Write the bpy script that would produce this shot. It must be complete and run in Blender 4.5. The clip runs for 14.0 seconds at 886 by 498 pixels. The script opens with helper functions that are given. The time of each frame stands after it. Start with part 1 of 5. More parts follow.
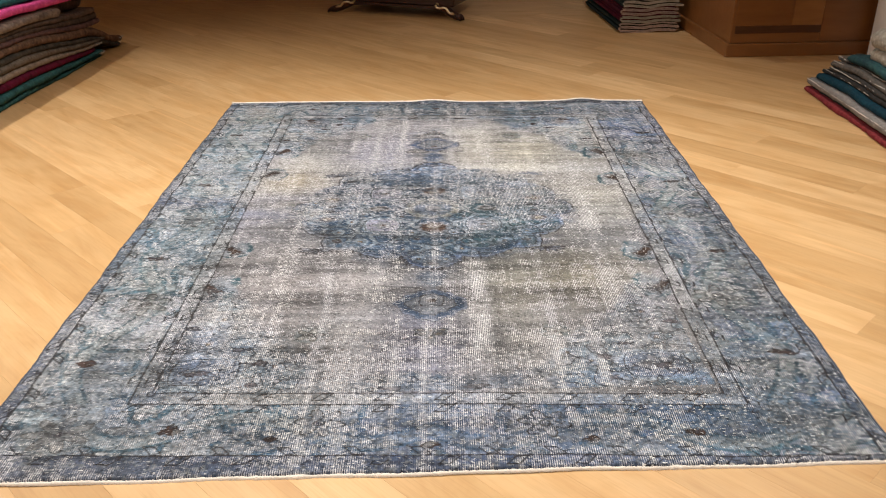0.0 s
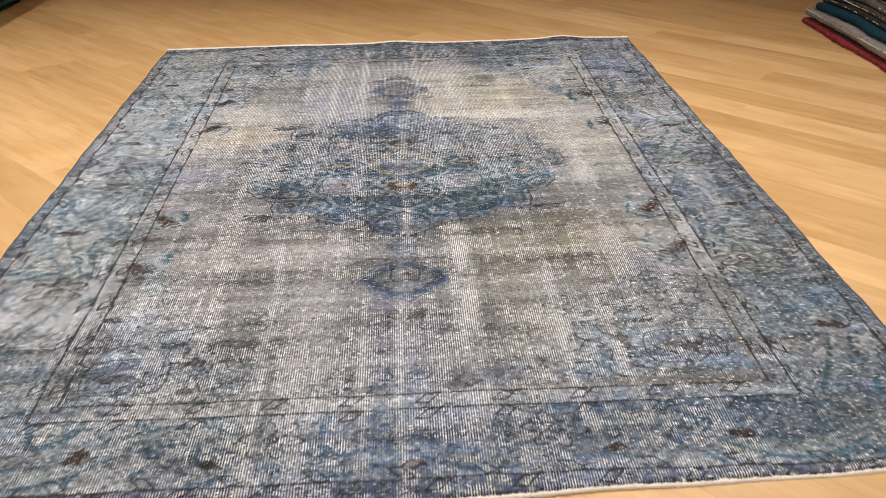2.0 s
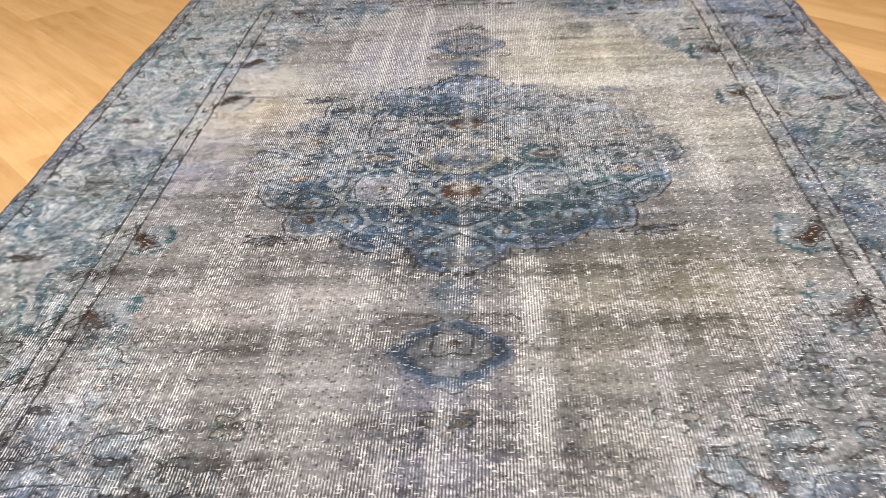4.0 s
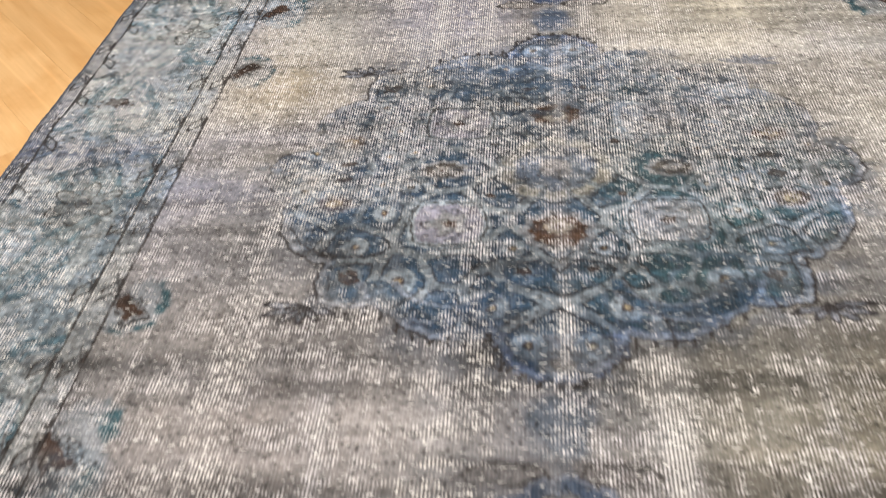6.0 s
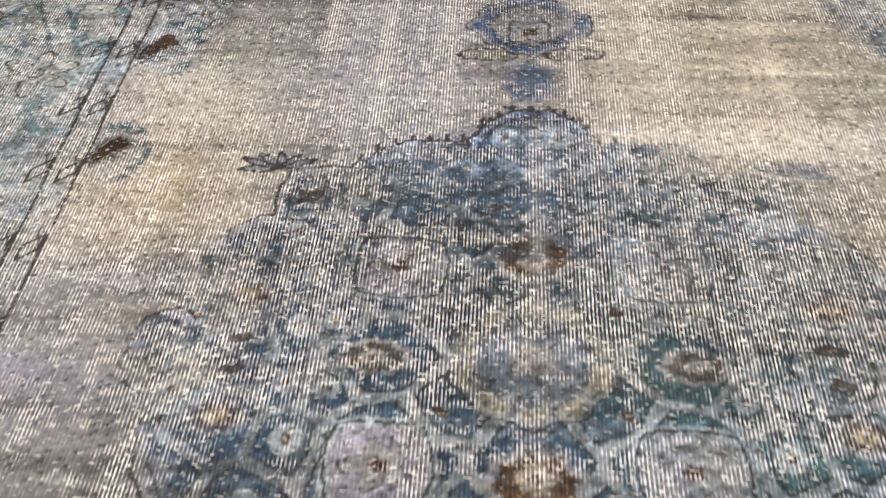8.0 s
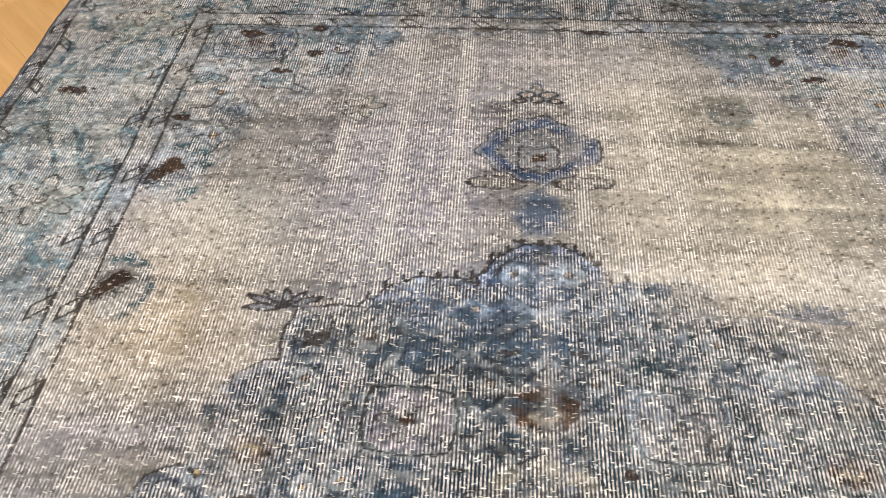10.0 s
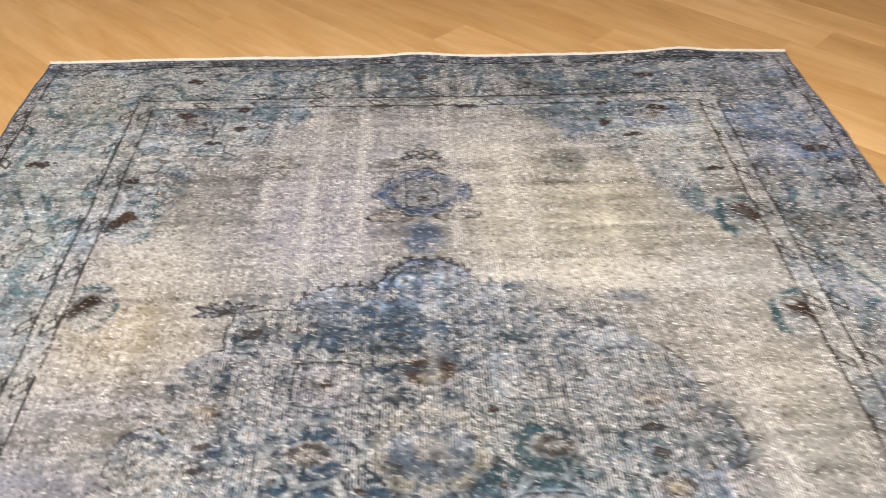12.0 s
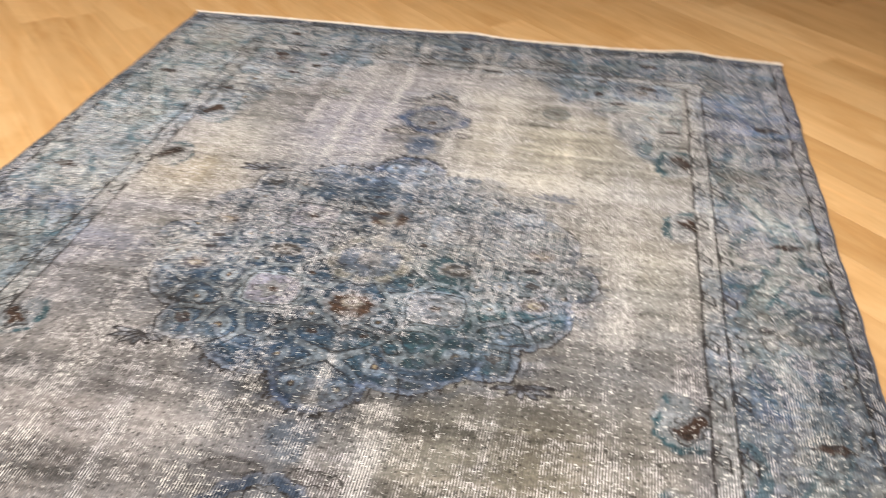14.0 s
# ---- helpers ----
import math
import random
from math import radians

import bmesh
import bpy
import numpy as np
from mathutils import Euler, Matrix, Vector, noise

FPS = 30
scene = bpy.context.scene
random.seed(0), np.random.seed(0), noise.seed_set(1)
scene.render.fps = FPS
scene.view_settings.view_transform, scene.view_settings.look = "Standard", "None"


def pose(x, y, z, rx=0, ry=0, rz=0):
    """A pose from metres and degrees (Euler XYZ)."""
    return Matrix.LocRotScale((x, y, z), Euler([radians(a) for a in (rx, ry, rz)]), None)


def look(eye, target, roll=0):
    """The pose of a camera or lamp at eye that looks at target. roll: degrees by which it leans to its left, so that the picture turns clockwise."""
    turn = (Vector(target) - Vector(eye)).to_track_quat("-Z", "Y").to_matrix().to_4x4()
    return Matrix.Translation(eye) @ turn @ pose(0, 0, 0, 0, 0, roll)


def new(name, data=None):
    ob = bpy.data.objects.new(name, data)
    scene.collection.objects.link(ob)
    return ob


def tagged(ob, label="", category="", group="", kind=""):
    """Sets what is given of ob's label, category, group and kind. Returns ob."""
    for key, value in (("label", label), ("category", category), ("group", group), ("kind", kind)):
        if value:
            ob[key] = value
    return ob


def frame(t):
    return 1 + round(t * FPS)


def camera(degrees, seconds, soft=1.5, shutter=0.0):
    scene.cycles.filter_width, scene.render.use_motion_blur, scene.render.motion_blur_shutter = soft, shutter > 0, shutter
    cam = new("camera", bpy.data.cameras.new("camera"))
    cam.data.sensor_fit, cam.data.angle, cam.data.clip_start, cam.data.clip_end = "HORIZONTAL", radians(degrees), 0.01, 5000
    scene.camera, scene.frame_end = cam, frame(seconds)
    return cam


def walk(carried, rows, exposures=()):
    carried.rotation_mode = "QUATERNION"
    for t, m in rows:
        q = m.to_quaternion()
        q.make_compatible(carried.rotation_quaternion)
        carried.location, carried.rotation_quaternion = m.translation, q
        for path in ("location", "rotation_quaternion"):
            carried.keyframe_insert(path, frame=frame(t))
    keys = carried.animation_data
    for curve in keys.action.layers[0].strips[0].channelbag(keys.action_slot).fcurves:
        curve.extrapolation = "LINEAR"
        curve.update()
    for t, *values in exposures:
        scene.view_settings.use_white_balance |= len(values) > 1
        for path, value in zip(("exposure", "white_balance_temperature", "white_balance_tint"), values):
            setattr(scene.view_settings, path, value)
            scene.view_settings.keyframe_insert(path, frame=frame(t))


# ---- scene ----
cam = camera(55.7, 14.0, soft=0.9, shutter=0.6)
PATH = [
    (0, (0.049, -2.744, 1.227), (0.039, -0.951, 0.342), -0.4),
    (0.5, (0.068, -2.738, 1.191), (0.091, -0.961, 0.275), -0.9),
    (1, (0.061, -2.697, 1.14), (0.109, -0.956, 0.156), -0.8),
    (1.5, (0.044, -2.546, 1.087), (0.098, -0.825, 0.069), -1.0),
    (2, (0.021, -2.361, 1.059), (0.095, -0.619, 0.078), -0.9),
    (2.5, (0.055, -2.199, 1.01), (0.088, -0.469, 0.008), -1.1),
    (3, (0.132, -1.957, 0.984), (0.038, -0.241, -0.039), -2.2),
    (3.2, (0.14, -1.902, 0.982), (0.009, -0.196, -0.052), -3.2),
    (5.3, (0.006, -1.29, 0.882), (-0.165, 0.193, -0.449), -5.2),
    (5.5, (0.006, -1.229, 0.888), (-0.195, 0.236, -0.459), -5.6),
    (6, (-0.023, -1.115, 0.899), (-0.26, 0.345, -0.446), -6.1),
    (6.5, (-0.085, -0.922, 0.915), (-0.235, 0.543, -0.438), -4.9),
    (7, (-0.104, -0.788, 0.899), (-0.149, 0.608, -0.532), -2.4),
    (7.5, (-0.074, -0.642, 0.884), (-0.143, 0.683, -0.613), -1.7),
    (8, (-0.05, -0.506, 0.882), (-0.179, 0.784, -0.641), -2.4),
    (8.5, (-0.039, -0.439, 0.879), (-0.187, 0.856, -0.637), -2.7),
    (9, (-0.044, -0.39, 0.899), (-0.195, 0.923, -0.602), -2.7),
    (9.2, (-0.048, -0.374, 0.91), (-0.199, 0.951, -0.581), -2.5),
    (11.3, (-0.088, -0.587, 1.034), (-0.101, 0.908, -0.295), -0.8),
    (11.5, (-0.087, -0.645, 1.053), (-0.066, 0.869, -0.253), -0.5),
    (12, (-0.009, -0.768, 1.102), (0.04, 0.775, -0.169), -0.1),
    (12.5, (0.184, -0.902, 1.111), (0.206, 0.644, -0.158), -0.1),
    (13, (0.295, -1.073, 1.133), (0.292, 0.457, -0.155), -0.2),
    (13.5, (0.37, -1.275, 1.172), (0.274, 0.257, -0.11), -0.1),
    (14, (0.438, -1.391, 1.123), (0.135, 0.205, -0.043), 1.2),
]
walk(cam, [(t, look(eye, target, roll)) for t, eye, target, roll in PATH], [(0, 0.03, 6300, 10), (0.5, 0.05, 6300, 10), (1.5, -0.25, 6330, 10), (2.1, -0.06, 6350, 10), (3, 0.06, 6350, 10), (5.5, -0.12, 6480, 10), (7, -0.08, 6620, 10), (8, -0.12, 6700, 10), (9, -0.14, 6780, 10), (11.5, -0.06, 6650, 10), (13, 0.12, 6550, 10), (14, 0.0, 6600, 10)])

# ---- world and lamps ----
world = bpy.data.worlds.new("world")
scene.world = world
world.use_nodes = True
world.node_tree.nodes["Background"].inputs[0].default_value = (1.0, 0.86, 0.7, 1)
world.node_tree.nodes["Background"].inputs[1].default_value = 0.02


def spot(x, y, z, tx, ty, watts, size=70, radius=0.04, colour=(1.0, 0.955, 0.885)):
    data = bpy.data.lights.new("unseen_ceiling_spot", "SPOT")
    data.energy, data.spot_size, data.spot_blend, data.shadow_soft_size, data.color = watts, radians(size), 0.9, radius, colour
    ob = new("unseen_ceiling_spot", data)
    ob.matrix_world = look((x, y, z), (tx, ty, 0))
    return ob


CEILING = 2.9
spot(-3.15, 0.5, CEILING - 0.1, -1.35, 0.48, 268, 103)
spot(-0.8, 0.2, CEILING - 0.1, -0.75, 0.25, 255, 103)
spot(1.4, 0.1, CEILING - 0.1, 1.1, 0.05, 250, 92)
spot(-0.3, -2.2, CEILING - 0.1, -0.2, -1.2, 225, 105)
# added fill without a known fixture: brightens the counter and the pleated stack
spot(1.2, 2.6, CEILING - 0.1, 1.35, 3.5, 60, 92)


# ---- materials ----
class Nodes:
    """A short way to write a node material."""

    def __init__(self, name):
        self.mat = bpy.data.materials.new(name)
        self.mat.use_nodes = True
        self.tree = self.mat.node_tree
        self.bsdf = self.tree.nodes["Principled BSDF"]

    def add(self, kind, ins=(), **props):
        node = self.tree.nodes.new(kind)
        for key, value in props.items():
            setattr(node, key, value)
        for key, value in dict(ins).items():
            self.put(node.inputs[key], value)
        return node

    def put(self, socket, value):
        if isinstance(value, bpy.types.NodeSocket):
            self.tree.links.new(value, socket)
        elif isinstance(value, bpy.types.Node):
            self.tree.links.new(value.outputs[0], socket)
        else:
            socket.default_value = value

    def math(self, op, a, b=0.0, c=0.0, clamp=False):
        return self.add("ShaderNodeMath", {0: a, 1: b, 2: c}, operation=op, use_clamp=clamp).outputs[0]

    def mix(self, f, a, b, blend="MIX"):
        n = self.add("ShaderNodeMix", {}, data_type="RGBA", blend_type=blend)
        self.put(n.inputs[0], f), self.put(n.inputs[6], a), self.put(n.inputs[7], b)
        return n.outputs[2]

    def ramp(self, f, stops):
        n = self.add("ShaderNodeValToRGB", {0: f})
        e = n.color_ramp.elements
        while len(e) < len(stops):
            e.new(0.5)
        for el, (p, c) in zip(e, stops):
            el.position, el.color = p, (*c, 1) if len(c) == 3 else c
        return n.outputs[0]

    def coords(self, scale=(1, 1, 1), which="Object", offset=(0, 0, 0)):
        tc = self.add("ShaderNodeTexCoord")
        return self.add("ShaderNodeMapping", {0: tc.outputs[which], 1: offset, 3: scale}).outputs[0]

    def noise(self, vec, scale=5.0, detail=3.0, rough=0.55, distortion=0.0):
        return self.add("ShaderNodeTexNoise", {"Vector": vec, "Scale": scale, "Detail": detail, "Roughness": rough, "Distortion": distortion}).outputs[0]

    def bump(self, height, strength=0.3, distance=0.002):
        n = self.add("ShaderNodeBump", {"Height": height, "Strength": strength, "Distance": distance})
        self.put(self.bsdf.inputs["Normal"], n.outputs[0])

    def done(self, colour, rough=0.6, metal=0.0, **more):
        self.put(self.bsdf.inputs["Base Color"], colour)
        self.put(self.bsdf.inputs["Roughness"], rough)
        self.put(self.bsdf.inputs["Metallic"], metal)
        for key, value in more.items():
            self.put(self.bsdf.inputs[key.replace("_", " ")], value)
        return self.mat


def oak_material():
    n = Nodes("oiled_oak")
    info = n.add("ShaderNodeObjectInfo")
    tc = n.add("ShaderNodeTexCoord")
    shift = n.add("ShaderNodeCombineXYZ", {0: n.math("MULTIPLY", info.outputs["Random"], 37.0), 1: n.math("MULTIPLY", info.outputs["Random"], 91.0), 2: 0.0})
    pos = n.add("ShaderNodeVectorMath", {0: tc.outputs["Object"], 1: shift.outputs[0]}, operation="ADD").outputs[0]
    long = n.add("ShaderNodeMapping", {0: pos, 3: (1.2, 16.0, 16.0)}).outputs[0]
    fine = n.add("ShaderNodeMapping", {0: pos, 3: (6.0, 160.0, 160.0)}).outputs[0]
    a = n.noise(long, 1.0, 4.0, 0.55, 0.8)
    b = n.noise(fine, 1.0, 2.0, 0.6)
    big = n.noise(n.add("ShaderNodeMapping", {0: tc.outputs["Object"], 3: (2.4, 5.0, 1.0)}).outputs[0], 1.0, 3.0, 0.6, 0.8)
    tone = n.ramp(info.outputs["Random"], [(0.0, (0.54, 0.333, 0.150)), (0.35, (0.595, 0.375, 0.175)), (0.7, (0.635, 0.407, 0.196)), (1.0, (0.70, 0.460, 0.232))])
    dark = n.mix(1.0, tone, (0.74, 0.66, 0.56, 1), "MULTIPLY")
    col = n.mix(n.math("MULTIPLY", n.ramp(a, [(0.38, (0, 0, 0)), (0.68, (1, 1, 1))]), 0.42), tone, dark)
    col = n.mix(n.math("MULTIPLY", n.ramp(b, [(0.5, (0, 0, 0)), (0.75, (1, 1, 1))]), 0.35), col, dark)
    col = n.mix(n.math("MULTIPLY", n.ramp(big, [(0.32, (0, 0, 0)), (0.7, (1, 1, 1))]), 0.55), col, n.mix(1.0, col, (1.14, 1.12, 1.08, 1), "MULTIPLY"))
    pale = n.noise(n.add("ShaderNodeMapping", {0: pos, 3: (0.9, 30.0, 30.0)}).outputs[0], 1.0, 2.0, 0.5, 0.4)
    col = n.mix(n.math("MULTIPLY", n.ramp(pale, [(0.62, (0, 0, 0)), (0.74, (1, 1, 1))]), 0.6), col, n.mix(1.0, col, (1.20, 1.20, 1.22, 1), "MULTIPLY"))
    # drifting figure in the grain, and a rare small knot
    figure = n.noise(n.add("ShaderNodeMapping", {0: pos, 3: (1.6, 6.0, 6.0)}).outputs[0], 1.0, 4.0, 0.6, 1.8)
    col = n.mix(n.math("MULTIPLY", n.ramp(figure, [(0.42, (0, 0, 0)), (0.72, (1, 1, 1))]), 0.8), col, n.mix(1.0, col, (0.82, 0.72, 0.58, 1), "MULTIPLY"))
    cell = n.add("ShaderNodeTexVoronoi", {"Vector": n.add("ShaderNodeMapping", {0: pos, 3: (1.3, 4.0, 1.0)}).outputs[0], "Scale": 1.0}).outputs["Distance"]
    col = n.mix(n.math("MULTIPLY", n.ramp(cell, [(0.012, (1, 1, 1)), (0.030, (0, 0, 0))]), 0.5), col, (0.16, 0.085, 0.035, 1))
    n.bump(n.math("ADD", b, n.math("MULTIPLY", n.noise(pos, 3.0, 2.0), 1.5)), 0.08, 0.0006)
    return n.done(col, n.math("MULTIPLY_ADD", a, 0.16, 0.28), 0.0)


def plain_material(name, colour, rough=0.7, vary=0.12, scale=9.0, metal=0.0, bump=0.15):
    n = Nodes(name)
    pos = n.coords()
    a = n.noise(pos, scale, 4.0)
    b = n.noise(pos, scale * 14, 2.0)
    c = n.mix(n.math("MULTIPLY", n.math("ADD", a, n.math("MULTIPLY", b, 0.5)), 1.0), [max(0, v * (1 - 2 * vary)) for v in colour] + [1], [min(1, v * (1 + vary)) for v in colour] + [1])
    n.bump(b, bump, 0.002)
    return n.done(c, rough, metal)


OAK = oak_material()
PLASTER = plain_material("plaster", (0.72, 0.66, 0.6), 0.9)
JOINT = plain_material("floor_joint", (0.30, 0.18, 0.08), 0.8)


# ---- building helpers ----
def mesh_from(bm, name, material, smooth=False):
    bmesh.ops.recalc_face_normals(bm, faces=bm.faces)
    me = bpy.data.meshes.new(name)
    bm.to_mesh(me)
    bm.free()
    me.materials.append(material)
    if smooth:
        me.polygons.foreach_set("use_smooth", [True] * len(me.polygons))
    return me


def part(name, bm, material, parent=None, label="", smooth=False):
    ob = new(name, mesh_from(bm, name, material, smooth) if isinstance(bm, bmesh.types.BMesh) else bm)
    ob.parent = parent
    return tagged(ob, label)


def box(x0, x1, y0, y1, z0, z1, bevel=0.0, segments=2, bm=None):
    bm = bm or bmesh.new()
    m = Matrix.Translation(((x0 + x1) / 2, (y0 + y1) / 2, (z0 + z1) / 2)) @ Matrix.Diagonal((x1 - x0, y1 - y0, z1 - z0, 1))
    made = bmesh.ops.create_cube(bm, size=1.0, matrix=m)
    if bevel:
        edges = list({e for v in made["verts"] for e in v.link_edges})
        bmesh.ops.bevel(bm, geom=edges, offset=bevel, segments=segments, affect="EDGES", profile=0.5)
    return bm


# ---- the shop's shell ----
X0, X1, Y0, Y1 = -3.4, 3.6, -4.2, 5.0


def wall(name, x0, x1, y0, y1, material):
    ob = new(name, mesh_from(box(x0, x1, y0, y1, 0, CEILING), name, material))
    return tagged(ob, "plain painted plaster wall of the rug shop", "wall", kind="structure")


wall("wall_north", X0 - 0.15, X1 + 0.15, Y1, Y1 + 0.15, PLASTER)
wall("wall_south", X0 - 0.15, X1 + 0.15, Y0 - 0.15, Y0, PLASTER)
wall("wall_west", X0 - 0.15, X0, Y0, Y1, PLASTER)
wall("wall_east", X1, X1 + 0.15, Y0, Y1, PLASTER)
ceiling = new("ceiling", mesh_from(box(X0, X1, Y0, Y1, CEILING, CEILING + 0.12), "ceiling", PLASTER))
tagged(ceiling, "plain painted ceiling of the rug shop", "ceiling", kind="structure")

# ---- the worn medallion rug ----
RUG_W, RUG_L, RUG_Z = 2.1, 2.8, 0.0075
KNOT_X, KNOT_Y = 0.0051, 0.0045
GRID_X, GRID_Y = KNOT_X / 2, KNOT_Y / 2


def lattice(ix, iy, seed):
    h = (ix.astype(np.int64) * 374761393 + iy.astype(np.int64) * 668265263 + seed * 974634777) & 0x7FFFFFFF
    h = ((h ^ (h >> 13)) * 1274126177) & 0x7FFFFFFF
    return ((h ^ (h >> 16)) & 0xFFFF) / 65535.0


def soft_noise(x, y, seed):
    ix, iy = np.floor(x), np.floor(y)
    fx, fy = x - ix, y - iy
    fx, fy = fx * fx * (3 - 2 * fx), fy * fy * (3 - 2 * fy)
    a, b = lattice(ix, iy, seed), lattice(ix + 1, iy, seed)
    c, d = lattice(ix, iy + 1, seed), lattice(ix + 1, iy + 1, seed)
    return (a * (1 - fx) + b * fx) * (1 - fy) + (c * (1 - fx) + d * fx) * fy


def fbm(x, y, seed, octaves=4):
    total, weight, out = 0.0, 1.0, 0.0
    for k in range(octaves):
        out = out + weight * soft_noise(x * 2**k + 17.3 * k, y * 2**k + 5.1 * k, seed + k)
        total += weight
        weight *= 0.55
    return out / total


def smooth(a, b, v):
    t = np.clip((v - a) / (b - a), 0, 1)
    return t * t * (3 - 2 * t)


def ridge(d, width):
    """1 on a line about a knot wide."""
    return np.clip(1.5 - np.abs(d) / (0.46 * width), 0, 1)


def contour(f, level):
    """About how far each knot lies from the line where f reaches a level, in metres."""
    gy, gx = np.gradient(f, GRID_Y, GRID_X)
    return (f - level) / np.maximum(np.hypot(gx, gy), 0.5)


class Design:
    """The pattern of the rug, drawn knot by knot in its own flat coordinates."""

    def __init__(self, x, y, u, v, rgb, dark, keep):
        self.x, self.y, self.u, self.v, self.rgb, self.dark, self.keep = x, y, u, v, rgb, dark, keep

    def paint(self, mask, colour, keep=0.0):
        m = np.clip(mask, 0, 1)[..., None]
        self.rgb = self.rgb * (1 - m) + np.array(colour) * m
        if keep:
            self.keep = np.maximum(self.keep, keep * m[..., 0])

    def line(self, d, width=0.004, strength=1.0, hold=0.0):
        """A dark outline; hold says how well it outlasts the wear."""
        r = ridge(d, width)
        self.dark = np.maximum(self.dark, strength * r)
        if hold:
            self.keep = np.maximum(self.keep, hold * r)

    def window(self, cx, cy, r):
        """The patch of the grid round a motif."""
        j0, j1 = [int(np.clip((v + RUG_W / 2) / GRID_X, 0, self.x.shape[1])) for v in (cx - r, cx + r)]
        i0, i1 = [int(np.clip((v + RUG_L / 2) / GRID_Y, 0, self.x.shape[0])) for v in (cy - r, cy + r)]
        return slice(i0, i1), slice(j0, j1)

    def stamp(self, cx, cy, r, draw):
        w = self.window(cx, cy, r)
        sub = Design(self.x[w], self.y[w], self.u[w] - cx, self.v[w] - cy, self.rgb[w], self.dark[w], self.keep[w])
        draw(sub)
        self.rgb[w], self.dark[w], self.keep[w] = sub.rgb, sub.dark, sub.keep


def blank_design():
    nx, ny = int(RUG_W / GRID_X), int(RUG_L / GRID_Y)
    x, y = np.meshgrid(-RUG_W / 2 + (np.arange(nx) + 0.5) * RUG_W / nx, -RUG_L / 2 + (np.arange(ny) + 0.5) * RUG_L / ny)
    # hand-knotted unevenness, and each knot a little off its place
    kx, ky = np.round(x / KNOT_X), np.round(y / KNOT_Y)
    u = x + 0.012 * (fbm(x * 7, y * 7, 3) - 0.5) + 0.004 * (soft_noise(x * 45, y * 45, 8) - 0.5) + 0.0030 * (lattice(kx, ky, 5) - 0.5)
    v = y + 0.012 * (fbm(x * 7, y * 7, 4) - 0.5) + 0.004 * (soft_noise(x * 45, y * 45, 9) - 0.5) + 0.0030 * (lattice(kx, ky, 6) - 0.5)
    return Design(x, y, u, v, np.zeros(x.shape + (3,)), np.zeros(x.shape), np.zeros(x.shape))


def polyline_distance(px, py, pts):
    best = np.full(px.shape, 9.0)
    for (ax, ay), (bx, by) in zip(pts, pts[1:]):
        dx, dy = bx - ax, by - ay
        t = np.clip(((px - ax) * dx + (py - ay) * dy) / (dx * dx + dy * dy), 0, 1)
        best = np.minimum(best, np.hypot(px - ax - t * dx, py - ay - t * dy))
    return best


def inside(px, py, pts):
    hit = np.zeros(px.shape, bool)
    for (ax, ay), (bx, by) in zip(pts, pts[1:] + pts[:1]):
        if ay != by:
            hit ^= ((ay > py) != (by > py)) & (px < (bx - ax) * (py - ay) / (by - ay) + ax)
    return hit


def scallop(pts, depth=0.009):
    """Rounds a stepped outline: every stretch bulges outwards."""
    out = []
    for (ax, ay), (bx, by) in zip(pts, pts[1:]):
        n = math.hypot(bx - ax, by - ay)
        for k in range(6):
            t = k / 6
            s = math.sin(math.pi * t) * min(depth, 0.22 * n)
            out.append((ax + (bx - ax) * t + (ay - by) / n * s, ay + (by - ay) * t + (bx - ax) / n * s))
    return out + [pts[-1]]


# the dyes, as the worn wool shows them
TAUPE, BEIGE, LAVENDER, TAN = (0.160, 0.157, 0.160), (0.335, 0.318, 0.278), (0.160, 0.162, 0.215), (0.310, 0.245, 0.150)
NAVY, TEAL, SLATE = (0.020, 0.032, 0.058), (0.020, 0.046, 0.058), (0.070, 0.090, 0.122)
PALE, BROWN, GREY = (0.165, 0.195, 0.228), (0.030, 0.017, 0.012), (0.128, 0.135, 0.152)
RUST = (0.042, 0.023, 0.014)


def blob(d, cx, cy, rx, ry, power=1.0):
    return np.exp(-(((d.x - cx) / rx) ** 2 + ((d.y - cy) / ry) ** 2) * power)


def ringlet(r=0.022):
    def draw(d):
        rad = np.hypot(d.u, d.v)
        d.paint(smooth(r * 1.1, r * 0.9, rad), PALE)
        d.line(rad - r, 0.003, 0.5)
        d.paint(smooth(r * 0.42, r * 0.28, rad), BROWN)
        d.paint(smooth(r * 0.2, r * 0.1, rad), TAN)

    return draw


def spot_eye(w=0.038, h=0.012):
    w, h = 0.70 * w, 0.70 * h

    def draw(d):
        rad = np.hypot(d.u / w, d.v / h) * (1 + 0.9 * (soft_noise(d.x * 95, d.y * 120, 12) - 0.5)) * 1.12
        d.paint(smooth(1.75, 1.35, rad) * 0.7, PALE)
        d.paint(smooth(1.1, 0.92, rad), (0.032, 0.020, 0.017), 0.60)
        d.line((rad - 1.05) * min(w, h), 0.003, 0.7)

    return draw


def star_flower(r=0.06, petals=6, turn=0.3, strength=0.9, squash=0.85):
    def draw(d):
        ang = np.arctan2(d.v / squash, d.u) + turn
        rad = np.hypot(d.u, d.v / squash)
        edge = r * (0.42 + 0.58 * np.abs(np.cos(petals * ang / 2)) ** 1.5)
        d.dark = d.dark * (1 - smooth(r * 1.25, r * 1.0, rad))
        d.paint(smooth(r * 1.25, r * 1.0, rad) * 0.7, (0.130, 0.150, 0.155))
        d.paint(smooth(1.15, 0.95, rad / edge) * 0.7, (0.205, 0.198, 0.185), 0.12)
        d.line(rad - edge, 0.0058, strength, 0.7)
        d.line(rad - r * 0.2, 0.0044, strength * 0.8, 0.5)
        d.paint(smooth(r * 0.2, r * 0.1, rad), BROWN)

    return draw


